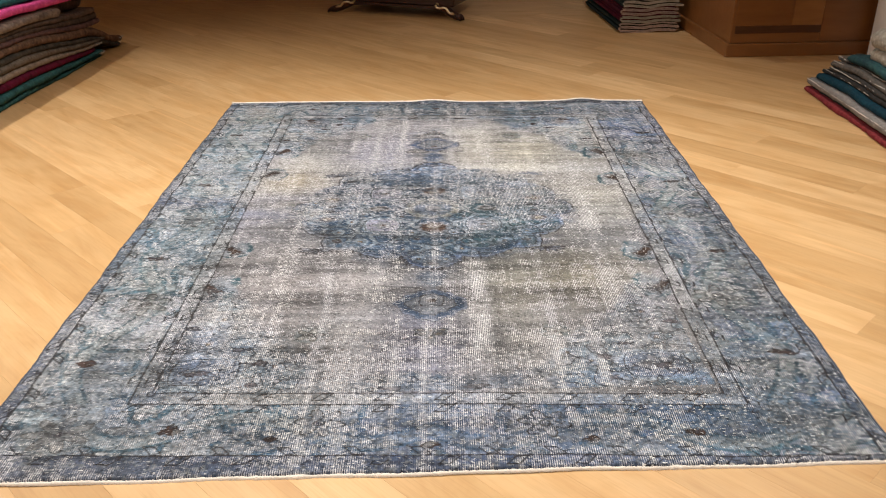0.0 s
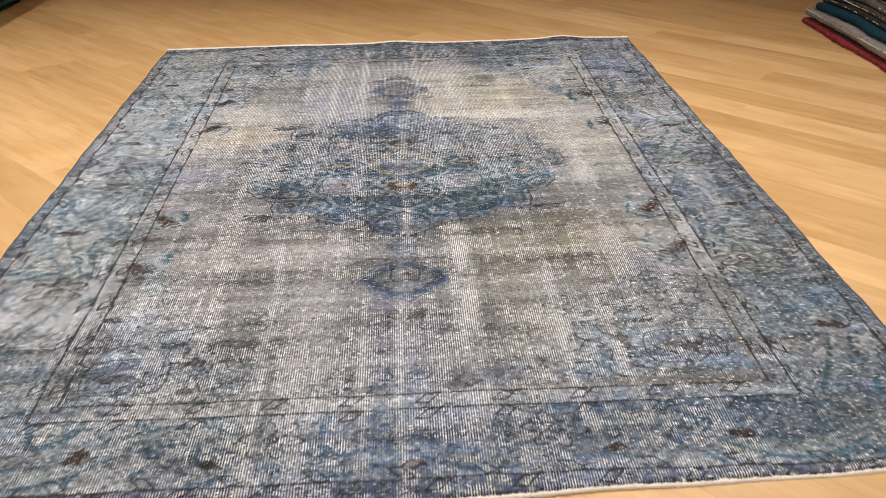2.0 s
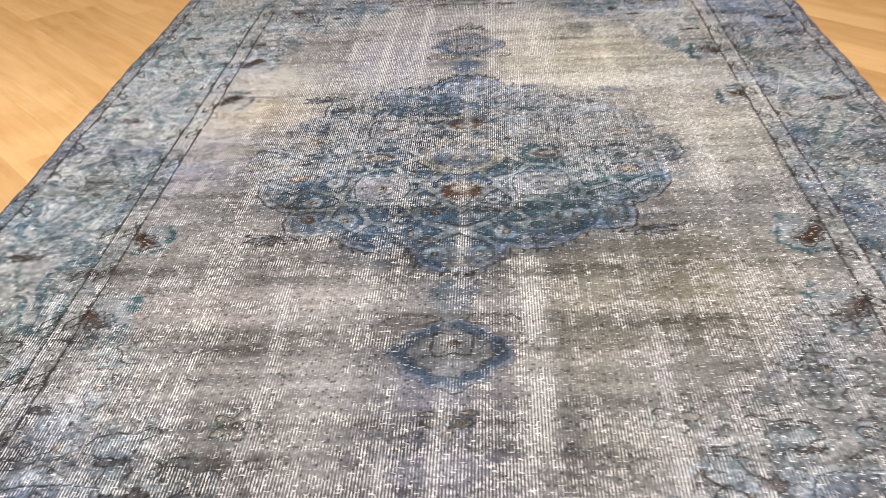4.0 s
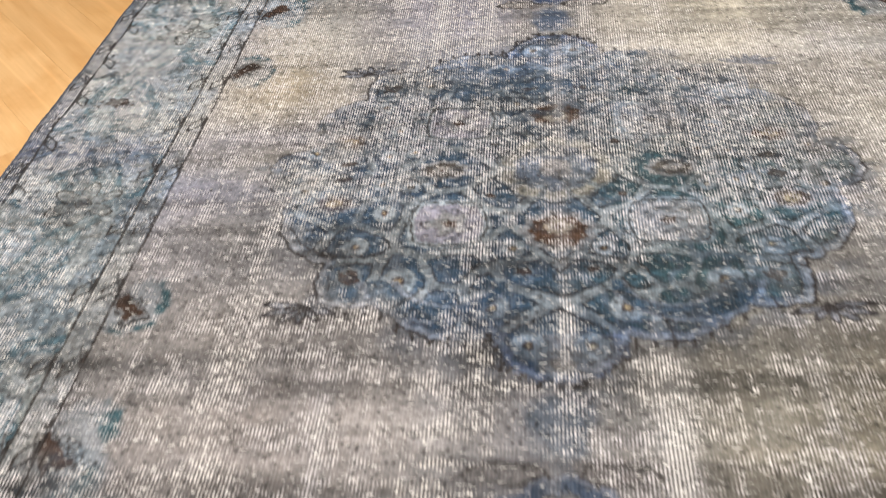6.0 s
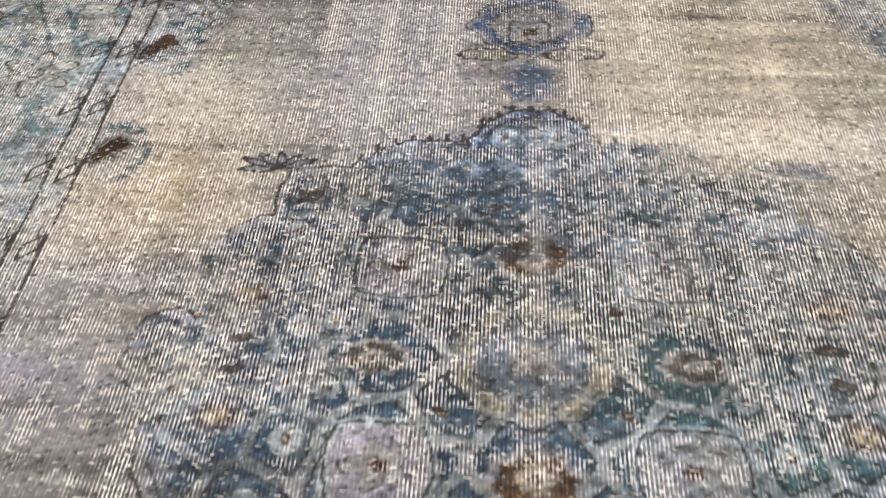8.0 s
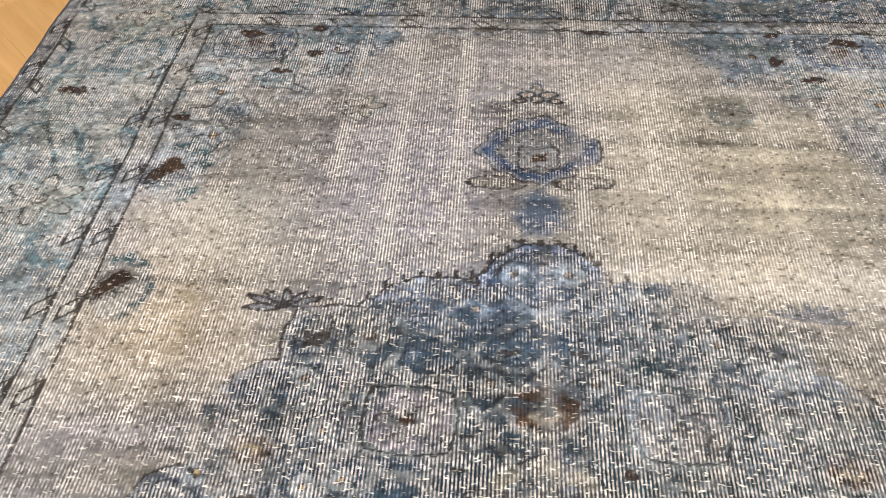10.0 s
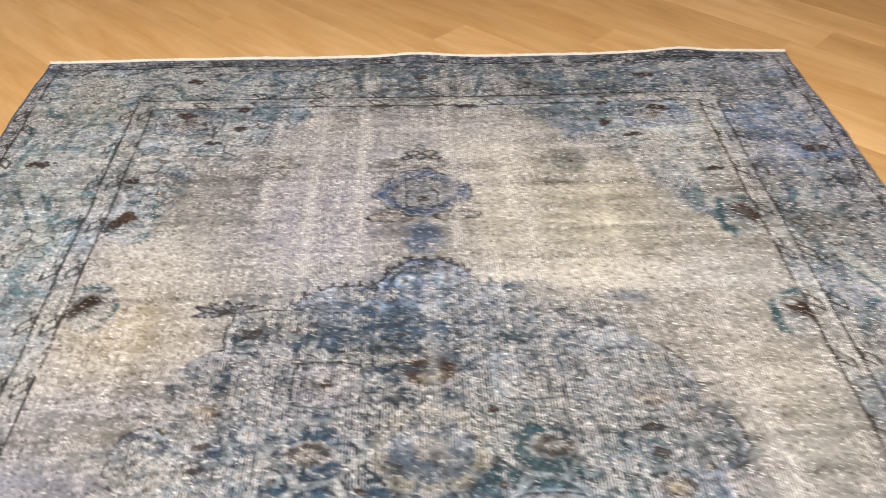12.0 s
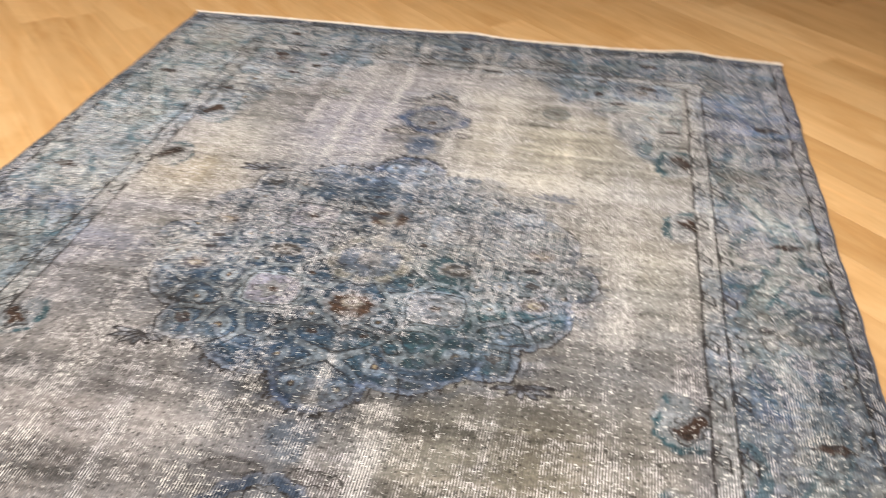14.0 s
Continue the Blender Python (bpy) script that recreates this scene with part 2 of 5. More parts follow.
def palmette(side, up=1, size=0.06):
    """A dark jagged calyx on the guard line, held in a pale blue leaf with a teal rim."""

    def draw(d):
        u, v = d.u * side / size, d.v * up / size
        jag = 0.5 * (soft_noise(d.x * 90, d.y * 90, 15) - 0.5)
        leaf = np.hypot(u * 0.85 - 0.22, v * 0.80 - 0.06 + 0.25 * u) * (1 + 0.10 * np.cos(3 * np.arctan2(v, u) + 0.8)) + 0.55 * jag
        d.paint(smooth(1.30, 1.00, leaf) * smooth(-0.9, -0.5, u) * 0.5, PALE, 0.10)
        rim = smooth(0.26, 0.06, np.abs(leaf - 1.05)) * smooth(-0.1, 0.4, u + 0.5 * v) * smooth(0.30, 0.55, soft_noise(d.x * 55, d.y * 60, 16))
        d.paint(rim, (0.028, 0.060, 0.074), 0.26)
        calyx = np.maximum(np.abs(u * 0.62 + 0.78 * v + 0.05) / 0.85, np.abs(v * 0.62 - 0.78 * u) / (0.30 + 0.22 * np.clip(v + 0.4, 0, 1))) + jag
        d.paint(smooth(0.95, 0.7, calyx), BROWN, 0.55)
        d.line((calyx - 1.05) * size * 0.4, 0.004, 0.8)
        for cx, cy in ((0.25, -0.45), (0.55, -0.25)):
            d.line((np.hypot(u - cx, v - cy) - 0.14) * size, 0.003, 0.8)

    return draw


def cartouche(w=0.066, h=0.064, ground=LAVENDER):
    def draw(d):
        q = np.maximum(np.abs(d.u) / w, np.abs(d.v) / h) * 0.6 + np.hypot(d.u / w, d.v / h) * 0.4
        d.paint(smooth(1.22, 1.1, q), PALE)
        d.paint(smooth(1.0, 0.9, q), ground)
        d.paint(smooth(0.12, 0.06, np.abs(q - 1.03)), PALE, 0.14)
        d.line((q - 1.03) * w, 0.0040, 0.95, 0.35)
        rose = np.hypot(d.u, d.v / 0.8) / (w * 0.55) * (1 + 0.25 * np.cos(5 * np.arctan2(d.v, d.u)))
        d.paint(smooth(1.0, 0.85, rose), GREY)
        d.line((rose - 1) * w * 0.5, 0.0036, 0.8, 0.15)
        d.paint(smooth(0.4, 0.25, rose), BROWN)

    return draw


def spray(side, up):
    """The small sprig at a shoulder of the medallion: leaves in dark outline."""

    def draw(d):
        u, v = d.u * side + 0.012, d.v * up + 0.016
        for a, size in ((-0.06, 0.030), (0.30, 0.030), (0.75, 0.022), (1.45, 0.017), (2.3, 0.018), (2.85, 0.026)):
            ca, sa = math.cos(a), math.sin(a)
            p, q = u * ca + v * sa - size, -u * sa + v * ca
            leaf = np.hypot(p / size, q / 0.0062)
            d.paint(smooth(1.3, 1.1, leaf), (0.135, 0.142, 0.165), 0.18)
            d.line((leaf - 1) * 0.008, 0.0042, 0.95, 0.25)

    return draw


def pendant(up):
    """A domed pendant with a blue rim, a flower inside it, a pair of leaves at its root and a sprig at its tip."""

    def draw(d):
        u, v = d.u, d.v * up
        top = (np.abs(u) / 0.110) ** 1.5 + (np.maximum(v, 0) / 0.100) ** 1.5
        foot = (np.abs(u) / 0.110) ** 1.4 + (np.maximum(-v, 0) / 0.085) ** 1.4
        gap = (np.where(v > 0, top, foot) * (1 + 0.07 * np.cos(11 * np.arctan2(v, u))) - 1) * 0.062
        d.paint(smooth(0.004, -0.002, gap), (0.120, 0.135, 0.175), 0.25)
        d.paint(smooth(-0.006, -0.011, gap), (0.030, 0.052, 0.105) if up > 0 else (0.040, 0.058, 0.092), 0.30 if up > 0 else 0.04)
        d.paint(smooth(-0.024, -0.029, gap), GREY)
        d.line(gap - 0.001, 0.0044, 0.9 if up > 0 else 0.55, 0.15 if up > 0 else 0.0)
        d.line(gap + 0.028, 0.0036, 0.6)
        rose = np.hypot(u / 0.042, (v + 0.015) / 0.028) * (1 + 0.22 * np.cos(4 * np.arctan2(v + 0.015, u)))
        d.line((rose - 1) * 0.034, 0.0042, 0.95, 0.2)
        d.paint(smooth(0.45, 0.3, rose), BROWN)
        for s in (-1, 1):
            leaf = np.hypot((u - s * 0.074) / 0.050, (v + 0.086 - 0.05 * s * u + 0.002 * np.cos(u * 160)) / 0.0165)
            d.paint(smooth(1.0, 0.85, leaf), (0.145, 0.138, 0.140), 0.10)
            d.line((leaf - 1) * 0.018 + 0.004 * (soft_noise(d.x * 90, d.y * 90, 54) - 0.5), 0.0040, 0.85 if up > 0 else 0.6, 0.25 if up > 0 else 0.0)
        for px, py, rx, ry in ((0.0, 0.182, 0.010, 0.022), (-0.022, 0.166, 0.017, 0.010), (0.022, 0.166, 0.017, 0.010), (0.0, 0.150, 0.012, 0.010), (-0.034, 0.146, 0.012, 0.006), (0.034, 0.146, 0.012, 0.006)):
            petal = np.hypot((u - px) / rx, (v - py) / ry)
            d.paint(smooth(1.7, 1.4, petal), GREY, 0.2)
            d.paint(smooth(0.7, 0.5, petal), (0.150, 0.130, 0.110), 0.2)
            d.line((petal - 1) * ry, 0.0046, 0.95 if up > 0 else 0.5, 0.4 if up > 0 else 0.0)
        d.paint(smooth(1.5, 0.7, np.hypot(u / 0.036, (v + 0.160) / 0.050) * (0.7 + 0.6 * soft_noise(d.x * 60, d.y * 60, 52))), (0.055, 0.075, 0.115) if up > 0 else (0.075, 0.088, 0.110), 0.12)

    return draw


def flower(rx=0.03, ry=0.022, up=0, heart=(0.190, 0.172, 0.150), keep=0.16, petals=RUST):
    """A brown horseshoe of petals round a pale heart, open towards one end."""

    def draw(d):
        v = d.v * (up or 1)
        ang = np.arctan2(v / ry, d.u / rx)
        rad = np.hypot(d.u / rx, v / ry) * (1 + 0.07 * np.cos(9 * ang))
        d.paint(smooth(1.40, 1.25, rad), GREY)
        d.dark = d.dark * (1 - smooth(1.4, 1.2, rad))
        d.paint(smooth(1.05, 0.97, rad), petals, keep)
        core = np.hypot(d.u / rx, (v + (0.25 * ry if up else 0)) / ry) * (1 + 0.12 * np.cos(6 * ang))
        d.paint(smooth(0.54, 0.42, core), heart)
        d.paint(smooth(0.22, 0.12, core), RUST)

    return draw


def crown_lobe(up):
    """The dark scalloped lobe that ends the medallion, with a pale rim and two ringlets."""

    def draw(d):
        u, v = np.round(d.u / 0.010) * 0.010, np.round(d.v * up / 0.009) * 0.009
        rad = np.hypot(u / 0.092, (v + 0.075) / 0.078) * (1 + 0.05 * np.cos(11 * np.arctan2(v + 0.075, u)))
        high = v > -0.085
        d.paint(high * smooth(1.04, 0.98, rad), (0.105, 0.130, 0.190), 0.16)
        d.paint(high * smooth(0.86, 0.80, rad), (0.018, 0.037, 0.068), 0.20)
        u, v = d.u, d.v * up
        d.line(np.where(high, (rad - 1.06) * 0.085 + 0.007 * (soft_noise(d.x * 110, d.y * 110, 53) - 0.5), 1), 0.0056, 1.0, 0.35)
        d.line(np.where(high, (rad - 0.84) * 0.085, 1), 0.003, 0.5)
        d.paint(high * smooth(0.46, 0.38, rad) * 0.8, GREY)
        d.line(np.where(high, (rad - 0.47) * 0.085, 1), 0.0036, 0.8)
        eye = np.hypot(u / 0.018, (v + 0.030) / 0.012)
        d.paint(smooth(1.1, 0.9, eye), BROWN, 0.35)

    return draw


def horn(side, up):
    """A long dark blue leaf that curls from the crown to the shoulder, edged in pale lavender."""

    def draw(d):
        u, v = d.u * side, d.v * up
        arc = np.hypot((u + 0.010) / 0.105, (v + 0.055) / 0.082)
        width = 0.12 + 0.14 * smooth(-0.09, 0.05, u)
        near = np.abs(arc - 0.92) / width
        on = (v > -0.045) & (u > -0.11)
        d.paint(on * smooth(1.25, 1.05, near), (0.115, 0.135, 0.172), 0.06)
        d.paint(on * smooth(0.85, 0.65, near), (0.020, 0.040, 0.066), 0.12)
        d.line(np.where(on, (near - 1.2) * width * 0.09, 1), 0.0036, 0.55)

    return draw


def hook_run(d, dist, along, offset, reach, period=0.152):
    """Little slanted flags on a guard line, with a leafy dash between them."""
    cell = ((along + offset) / period) % 1.0 - 0.5
    a, e = cell * period, dist * reach
    slant = a + 0.9 * e
    flag = np.maximum(np.abs(slant) - 0.013, np.abs(e - 0.016) - 0.013)
    d.dark = np.maximum(d.dark, ridge(flag, 0.0054) * (e > -0.002))
    b = (cell + 0.5) % 1.0 - 0.5
    leaf = np.abs(e - 0.010 - 0.25 * np.sin(b * period * 90) * 0.02) + np.maximum(0, np.abs(b * period) - 0.022)
    d.dark = np.maximum(d.dark, 0.7 * ridge(leaf, 0.0050) * (e > 0))


# the figures of one quarter of the medallion: place, size and kind
CELLS = [
    (0.100, 0.335, 0.030, "ring"), (0.043, 0.408, 0.028, "ring"), (0.246, 0.280, 0.030, "ring"), (0.322, 0.270, 0.026, "square"),
    (0.326, 0.203, 0.024, "ring"), (0.288, 0.120, 0.022, "ring"), (0.380, 0.090, 0.034, "brown"), (0.372, 0.024, 0.026, "dash"),
    (0.300, 0.042, 0.020, "ring"), (0.425, 0.165, 0.020, ""), (0.438, 0.055, 0.022, "ring"), (0.250, 0.050, 0.018, "ring"), (0.072, 0.207, 0.022, "ring"),
    (0.054, 0.258, 0.020, "dash"), (0.178, 0.145, 0.060, "cartouche"), (0.000, 0.168, 0.042, ""), (0.197, 0.0, 0.040, ""), (0.165, 0.250, 0.024, ""),
    (0.176, 0.335, 0.026, ""), (0.480, 0.0, 0.018, ""), (0.108, 0.075, 0.014, "dash"), (0.115, 0.290, 0.012, ""),
]
MID_X, MID_Y = -0.008, 0.022


def draw_design():
    d = blank_design()
    x, y, u, v = d.x, d.y, d.u, d.v
    mu, mv = u - MID_X, v - MID_Y
    s, t = np.abs(mu), np.abs(mv)
    sx0, ty0 = np.abs(x - MID_X), np.abs(y - MID_Y)
    # open field: taupe, washed to beige, lavender and olive in broad patches
    d.paint(np.ones(x.shape), TAUPE)
    cloud = fbm(x * 2.3, y * 2.3, 21)
    d.paint(smooth(0.45, 0.75, cloud) * 0.35, LAVENDER)
    d.paint(1.0 * blob(d, 0.36, 0.66, 0.36, 0.36) + 0.9 * blob(d, -0.54, 0.38, 0.16, 0.24), BEIGE)
    d.paint(0.45 * blob(d, -0.56, 0.31, 0.11, 0.10), TAN)
    d.paint(0.5 * blob(d, -0.48, 0.10, 0.22, 0.10) + 0.6 * blob(d, 0.60, 0.10, 0.16, 0.20) + 0.4 * blob(d, 0.22, -0.55, 0.10, 0.25), BEIGE)
    d.paint(0.7 * blob(d, -0.22, 0.66, 0.15, 0.28) + 0.5 * blob(d, -0.62, -0.03, 0.20, 0.07) + 0.8 * blob(d, -0.03, -0.90, 0.12, 0.25) + 0.5 * blob(d, -0.55, 0.13, 0.20, 0.05), LAVENDER)
    d.paint(0.45 * blob(d, -0.42, -0.55, 0.26, 0.25), (0.195, 0.172, 0.166))
    d.paint(0.85 * blob(d, 0.40, -0.52, 0.26, 0.24), (0.150, 0.137, 0.108))

    # medallion outline
    quarter = [(0.0, 0.470), (0.047, 0.459), (0.088, 0.415), (0.098, 0.388), (0.152, 0.398), (0.206, 0.386), (0.250, 0.350), (0.272, 0.332), (0.362, 0.326), (0.368, 0.235), (0.405, 0.222), (0.446, 0.180), (0.463, 0.130), (0.458, 0.082), (0.440, 0.052), (0.478, 0.062), (0.508, 0.030), (0.510, 0.0)]
    edge = scallop(quarter, 0.007)
    med = inside(s, t, edge + [(0.0, 0.0)])
    far = polyline_distance(s, t, edge)
    tone = fbm(x * 3.1, y * 3.1, 31)
    ground = np.clip(smooth(-0.10, 0.20, x + 0.35 * (tone - 0.5) - 0.25 * y), 0, 1)[..., None]
    base = np.array((0.020, 0.039, 0.066)) * (1 - ground) + np.array(TEAL) * ground
    m = med[..., None] * 1.0
    d.rgb = d.rgb * (1 - m) + base * m
    # cells round the figures, parted by pale stems
    first, second = np.full(x.shape, 9.0), np.full(x.shape, 9.0)
    for cx, cy, r, kind in CELLS:
        gap = np.hypot(s - cx, t - cy) - r
        second = np.minimum(second, np.maximum(first, gap))
        first = np.minimum(first, gap)
    stem = (second - first) / 2
    vine = fbm(sx0 * 16, ty0 * 16, 41, 2)
    vein = contour(vine, 0.5)
    d.paint(med * smooth(0.0075, 0.005, np.abs(vein)) * 0.55, SLATE)
    d.paint(med * smooth(0.008, 0.005, stem + 0.006 * (fbm(x * 60, y * 60, 42, 2) - 0.5)) * 0.8, (0.150, 0.172, 0.195), 0.06)
    d.dark = np.maximum(d.dark, med * np.maximum((0.50 + 0.20 * smooth(0.05, -0.10, y)) * ridge(stem - 0.0085, 0.0038), 0.25 * ridge(np.abs(vein) - 0.0095, 0.003)))
    d.paint(med * smooth(0.020, 0.015, far), SLATE)
    d.paint(med * smooth(0.013, 0.009, far), (0.175, 0.190, 0.225))
    d.line(np.where(med, far - 0.018, 1.0), 0.0034, 0.7)
    d.line(far, 0.0048, 1.0, 0.10)
    comb = (~med) & (far < 0.014) & (t > 0.345) & ((s / 0.026) % 1.0 < 0.22)
    d.dark = np.maximum(d.dark, comb * 0.9)
    d.keep = np.maximum(d.keep, comb * 0.2)
    for sx in (-1, 1):
        for sy in (-1, 1):
            for cx, cy, r, kind in CELLS:
                px, py = MID_X + sx * cx, MID_Y + sy * cy
                if kind == "ring":
                    d.stamp(px, py, 0.05, ringlet(r * 0.9))
                elif kind == "brown":
                    d.stamp(px, py, 0.06, flower(0.030, 0.020, 0, TAN))
                elif kind == "dash":
                    d.stamp(px, py, 0.05, spot_eye(r * 0.85, r * 0.5))
                elif kind == "square":
                    d.stamp(px, py, 0.05, spot_eye(0.024, 0.020))
                elif kind == "cartouche":
                    d.stamp(px, py, 0.10, cartouche(0.060, 0.052, (0.125, 0.128, 0.165) if sx < 0 else GREY))
            d.stamp(MID_X + sx * 0.190, MID_Y + sy * 0.325, 0.15, horn(sx, sy))
            d.stamp(MID_X + sx * 0.392, MID_Y + sy * 0.350, 0.1, spray(sx, sy))
        d.stamp(MID_X + sx * 0.197, MID_Y - 0.004, 0.09, flower(0.034, 0.020, 0, (0.150, 0.150, 0.155), 0.0, (0.040, 0.036, 0.034)))
    for sy in (-1, 1):
        d.stamp(MID_X, MID_Y + sy * 0.470, 0.13, crown_lobe(sy))
        for sx in (-1, 1):
            d.stamp(MID_X + sx * 0.043, MID_Y + sy * 0.408, 0.05, ringlet(0.026))
        d.stamp(MID_X, MID_Y + sy * 0.166, 0.1, flower(0.046, 0.036, sy, keep=0.32 if sy > 0 else 0.12))
    # the rosette in the middle: a scalloped ring of pale petals round a bluish heart
    ang = np.arctan2(mv, mu)
    rose = np.hypot(mu / 0.100, mv / 0.090) * (1 + 0.045 * np.cos(10 * ang))
    d.dark = d.dark * (1 - 0.9 * smooth(1.02, 0.92, rose))
    d.paint(smooth(1.05, 0.98, rose) * 0.7, (0.105, 0.118, 0.130))
    d.paint(smooth(0.97, 0.92, rose) * smooth(0.70, 0.76, rose) * smooth(0.2, 0.6, np.abs(np.sin(5 * ang))) * 0.55, (0.200, 0.190, 0.160))
    d.paint(smooth(0.74, 0.66, rose) * (0.5 + 0.5 * smooth(0.45, 0.6, soft_noise(mu * 40, mv * 40, 50))), (0.075, 0.095, 0.135))
    d.paint(smooth(0.34, 0.24, rose) * 0.7, (0.150, 0.145, 0.150))
    d.line((rose - 1.03) * 0.095, 0.0036, 0.7)
    d.line((rose - 0.70) * 0.095, 0.003, 0.4)
    d.dark = np.maximum(d.dark, 0.5 * ridge(np.sin(5 * ang) * 0.03, 0.004) * smooth(0.72, 0.78, rose) * smooth(1.0, 0.95, rose))
    for sy in (-1, 1):
        d.stamp(MID_X, MID_Y + sy * 0.700, 0.24, pendant(sy))

    # corner spandrels
    corner = [(0.70, 0.600), (0.635, 0.598), (0.575, 0.655), (0.545, 0.745), (0.500, 0.835), (0.415, 0.890), (0.372, 0.965), (0.300, 1.050), (0.200, 1.098), (0.110, 1.080), (0.0, 1.075)]
    curve = scallop(corner, 0.014)
    spand = inside(s, t, [(0.70, 0.600)] + curve + [(0.0, 1.13), (0.72, 1.13)])
    near = polyline_distance(s, t, curve)
    spand = smooth(-0.022, 0.022, np.where(spand, near, -near) + 0.06 * (fbm(x * 20, y * 24, 60, 3) - 0.5))
    vine = fbm(sx0 * 12 + 7, ty0 * 12, 61, 2)
    vine_b = fbm(sx0 * 20, ty0 * 20 + 5, 64, 2)
    stem, bud = contour(vine, 0.5), contour(vine_b, 0.60)
    d.paint(spand * 1.0, (0.190, 0.198, 0.208))
    d.paint(spand * smooth(0.5, 0.62, vine) * 0.7, (0.110, 0.132, 0.160))
    d.paint(spand * smooth(0.009, 0.005, np.abs(stem)) * 0.8, (0.215, 0.235, 0.250))
    d.paint(spand * smooth(-0.002, 0.004, bud) * 0.7, (0.060, 0.098, 0.118))
    d.dark = np.maximum(d.dark, spand * np.maximum(0.60 * ridge(np.abs(stem) - 0.010, 0.0034), 0.75 * ridge(bud, 0.0038)))
    d.paint(spand * smooth(0.024, 0.010, near) * 0.5, (0.075, 0.098, 0.130))
    d.line(near, 0.0038, 0.42)
    for sx in (-1, 1):
        for sy, shift in ((-1, 0.045), (1, 0.0)):
            d.stamp(sx * 0.590, sy * (1.055 - shift), 0.14, cartouche(0.085, 0.058, SLATE))
            d.stamp(sx * 0.606, sy * (1.086 - 1.6 * shift), 0.1, spot_eye(0.040, 0.022))
            d.stamp(sx * 0.462, sy * (1.112 - shift), 0.1, spot_eye(0.026, 0.016))
            d.stamp(sx * 0.457, sy * (1.017 - shift), 0.1, spot_eye(0.026, 0.018))
            d.stamp(sx * 0.520, sy * (0.955 - shift), 0.1, spot_eye(0.036, 0.012))
            d.stamp(sx * 0.615, sy * 0.880, 0.1, ringlet(0.026))
            d.stamp(sx * 0.600, sy * 0.748, 0.1, ringlet(0.028))
            d.stamp(sx * 0.415, sy * (1.034 - shift), 0.1, ringlet(0.024))
            d.stamp(sx * 0.360, sy * 0.950, 0.1, ringlet(0.022))
            d.stamp(sx * 0.112, sy * (1.118 - 0.5 * shift), 0.1, spot_eye(0.044, 0.015))
            d.stamp(sx * 0.340, sy * 0.842, 0.1, star_flower(0.040, 5, 0.0, 0.7))
            d.stamp(sx * 0.676, sy * 0.800, 0.1, spot_eye(0.030, 0.014))
    for px, py, up, size in ((-0.660, 0.652, 1, 0.050), (-0.668, 0.384, 1, 0.042), (-0.680, -0.575, -1, 0.052), (-0.668, -0.315, -1, 0.040), (0.700, 0.618, 1, 0.048), (0.712, 0.312, 1, 0.044), (0.690, -0.358, -1, 0.046), (0.690, -0.592, -1, 0.048)):
        d.stamp(px, py, 0.15, palmette(-1 if px > 0 else 1, up, size))

    # borders
    gu = x + 0.50 * (u - x) - 0.0125
    gv = y + 0.50 * (v - y) + 0.035 * x * smooth(-0.2, -1.1, y)
    gt = np.abs(gv)
    guard = np.maximum(np.abs(gu) - 0.710, gt - 1.120)
    band = np.maximum(np.abs(gu) - 0.756, gt - 1.165)
    outer = np.maximum(np.abs(gu + 0.0125) - 1.010, gt - 1.352)
    in_guard = (guard > 0) & (band < 0)
    in_main = (band >= 0) & (outer < 0)
    in_outer = outer >= 0
    d.dark = d.dark * (guard <= 0.012)
    d.paint(in_guard * smooth(0.0, 0.012, guard), (0.200, 0.205, 0.210))
    d.paint(in_guard * smooth(0.4, 0.6, fbm(x * 6, y * 6, 71)) * 0.5, (0.120, 0.138, 0.162))
    scroll = fbm(sx0 * 9 + 1, ty0 * 9 + 2, 81, 2)
    scroll_b = fbm(sx0 * 19, ty0 * 19 + 9, 84, 2)
    stem, bud = contour(scroll, 0.5), contour(scroll_b, 0.61)
    ease = smooth(0.6, -0.6, x)[..., None]
    d.rgb = np.where(in_main[..., None], np.array((0.200, 0.218, 0.240)) * ease + np.array((0.125, 0.138, 0.172)) * (1 - ease), d.rgb)
    d.paint(in_main * smooth(0.47, 0.40, scroll) * 0.65, (0.085, 0.115, 0.145))
    d.paint(in_main * smooth(0.012, 0.008, np.abs(stem - 0.004)) * 0.95, (0.034, 0.072, 0.096), 0.30)
    d.paint(in_main * smooth(0.006, 0.003, np.abs(stem - 0.026)) * 0.9, (0.044, 0.084, 0.108), 0.22)
    d.paint(in_main * smooth(-0.002, 0.004, bud) * 0.6, (0.240, 0.245, 0.240))
    d.dark = np.maximum(d.dark, in_main * np.maximum(0.25 * ridge(np.abs(stem) - 0.013, 0.0030), 0.50 * ridge(bud, 0.0036)))
    # the running vine of the main border
    wave_side = np.abs(np.abs(u) - 0.880 - 0.055 * np.sin((v - 0.115) * 2 * math.pi / 0.62))
    wave_end = np.abs(np.abs(gv) - 1.262 - 0.050 * np.sin(s * 2 * math.pi / 0.57))
    wave = np.where(gt > 1.165, wave_end, wave_side)
    d.paint(in_main * smooth(0.026, 0.018, wave) * 0.8, (0.180, 0.208, 0.215))
    d.paint(in_main * smooth(0.007, 0.004, np.abs(wave - 0.025)) * 0.85, (0.040, 0.082, 0.100), 0.24)
    d.paint(in_outer * 1.0, (0.066, 0.076, 0.100))
    d.paint(in_outer * smooth(0.55, 0.8, fbm(x * 5, y * 5, 91)) * 0.5, NAVY)
    before = d.dark.copy()
    d.line(guard, 0.0050, 0.95)
    d.line(band, 0.0050, 0.95)
    d.line(outer, 0.0052, 0.9)
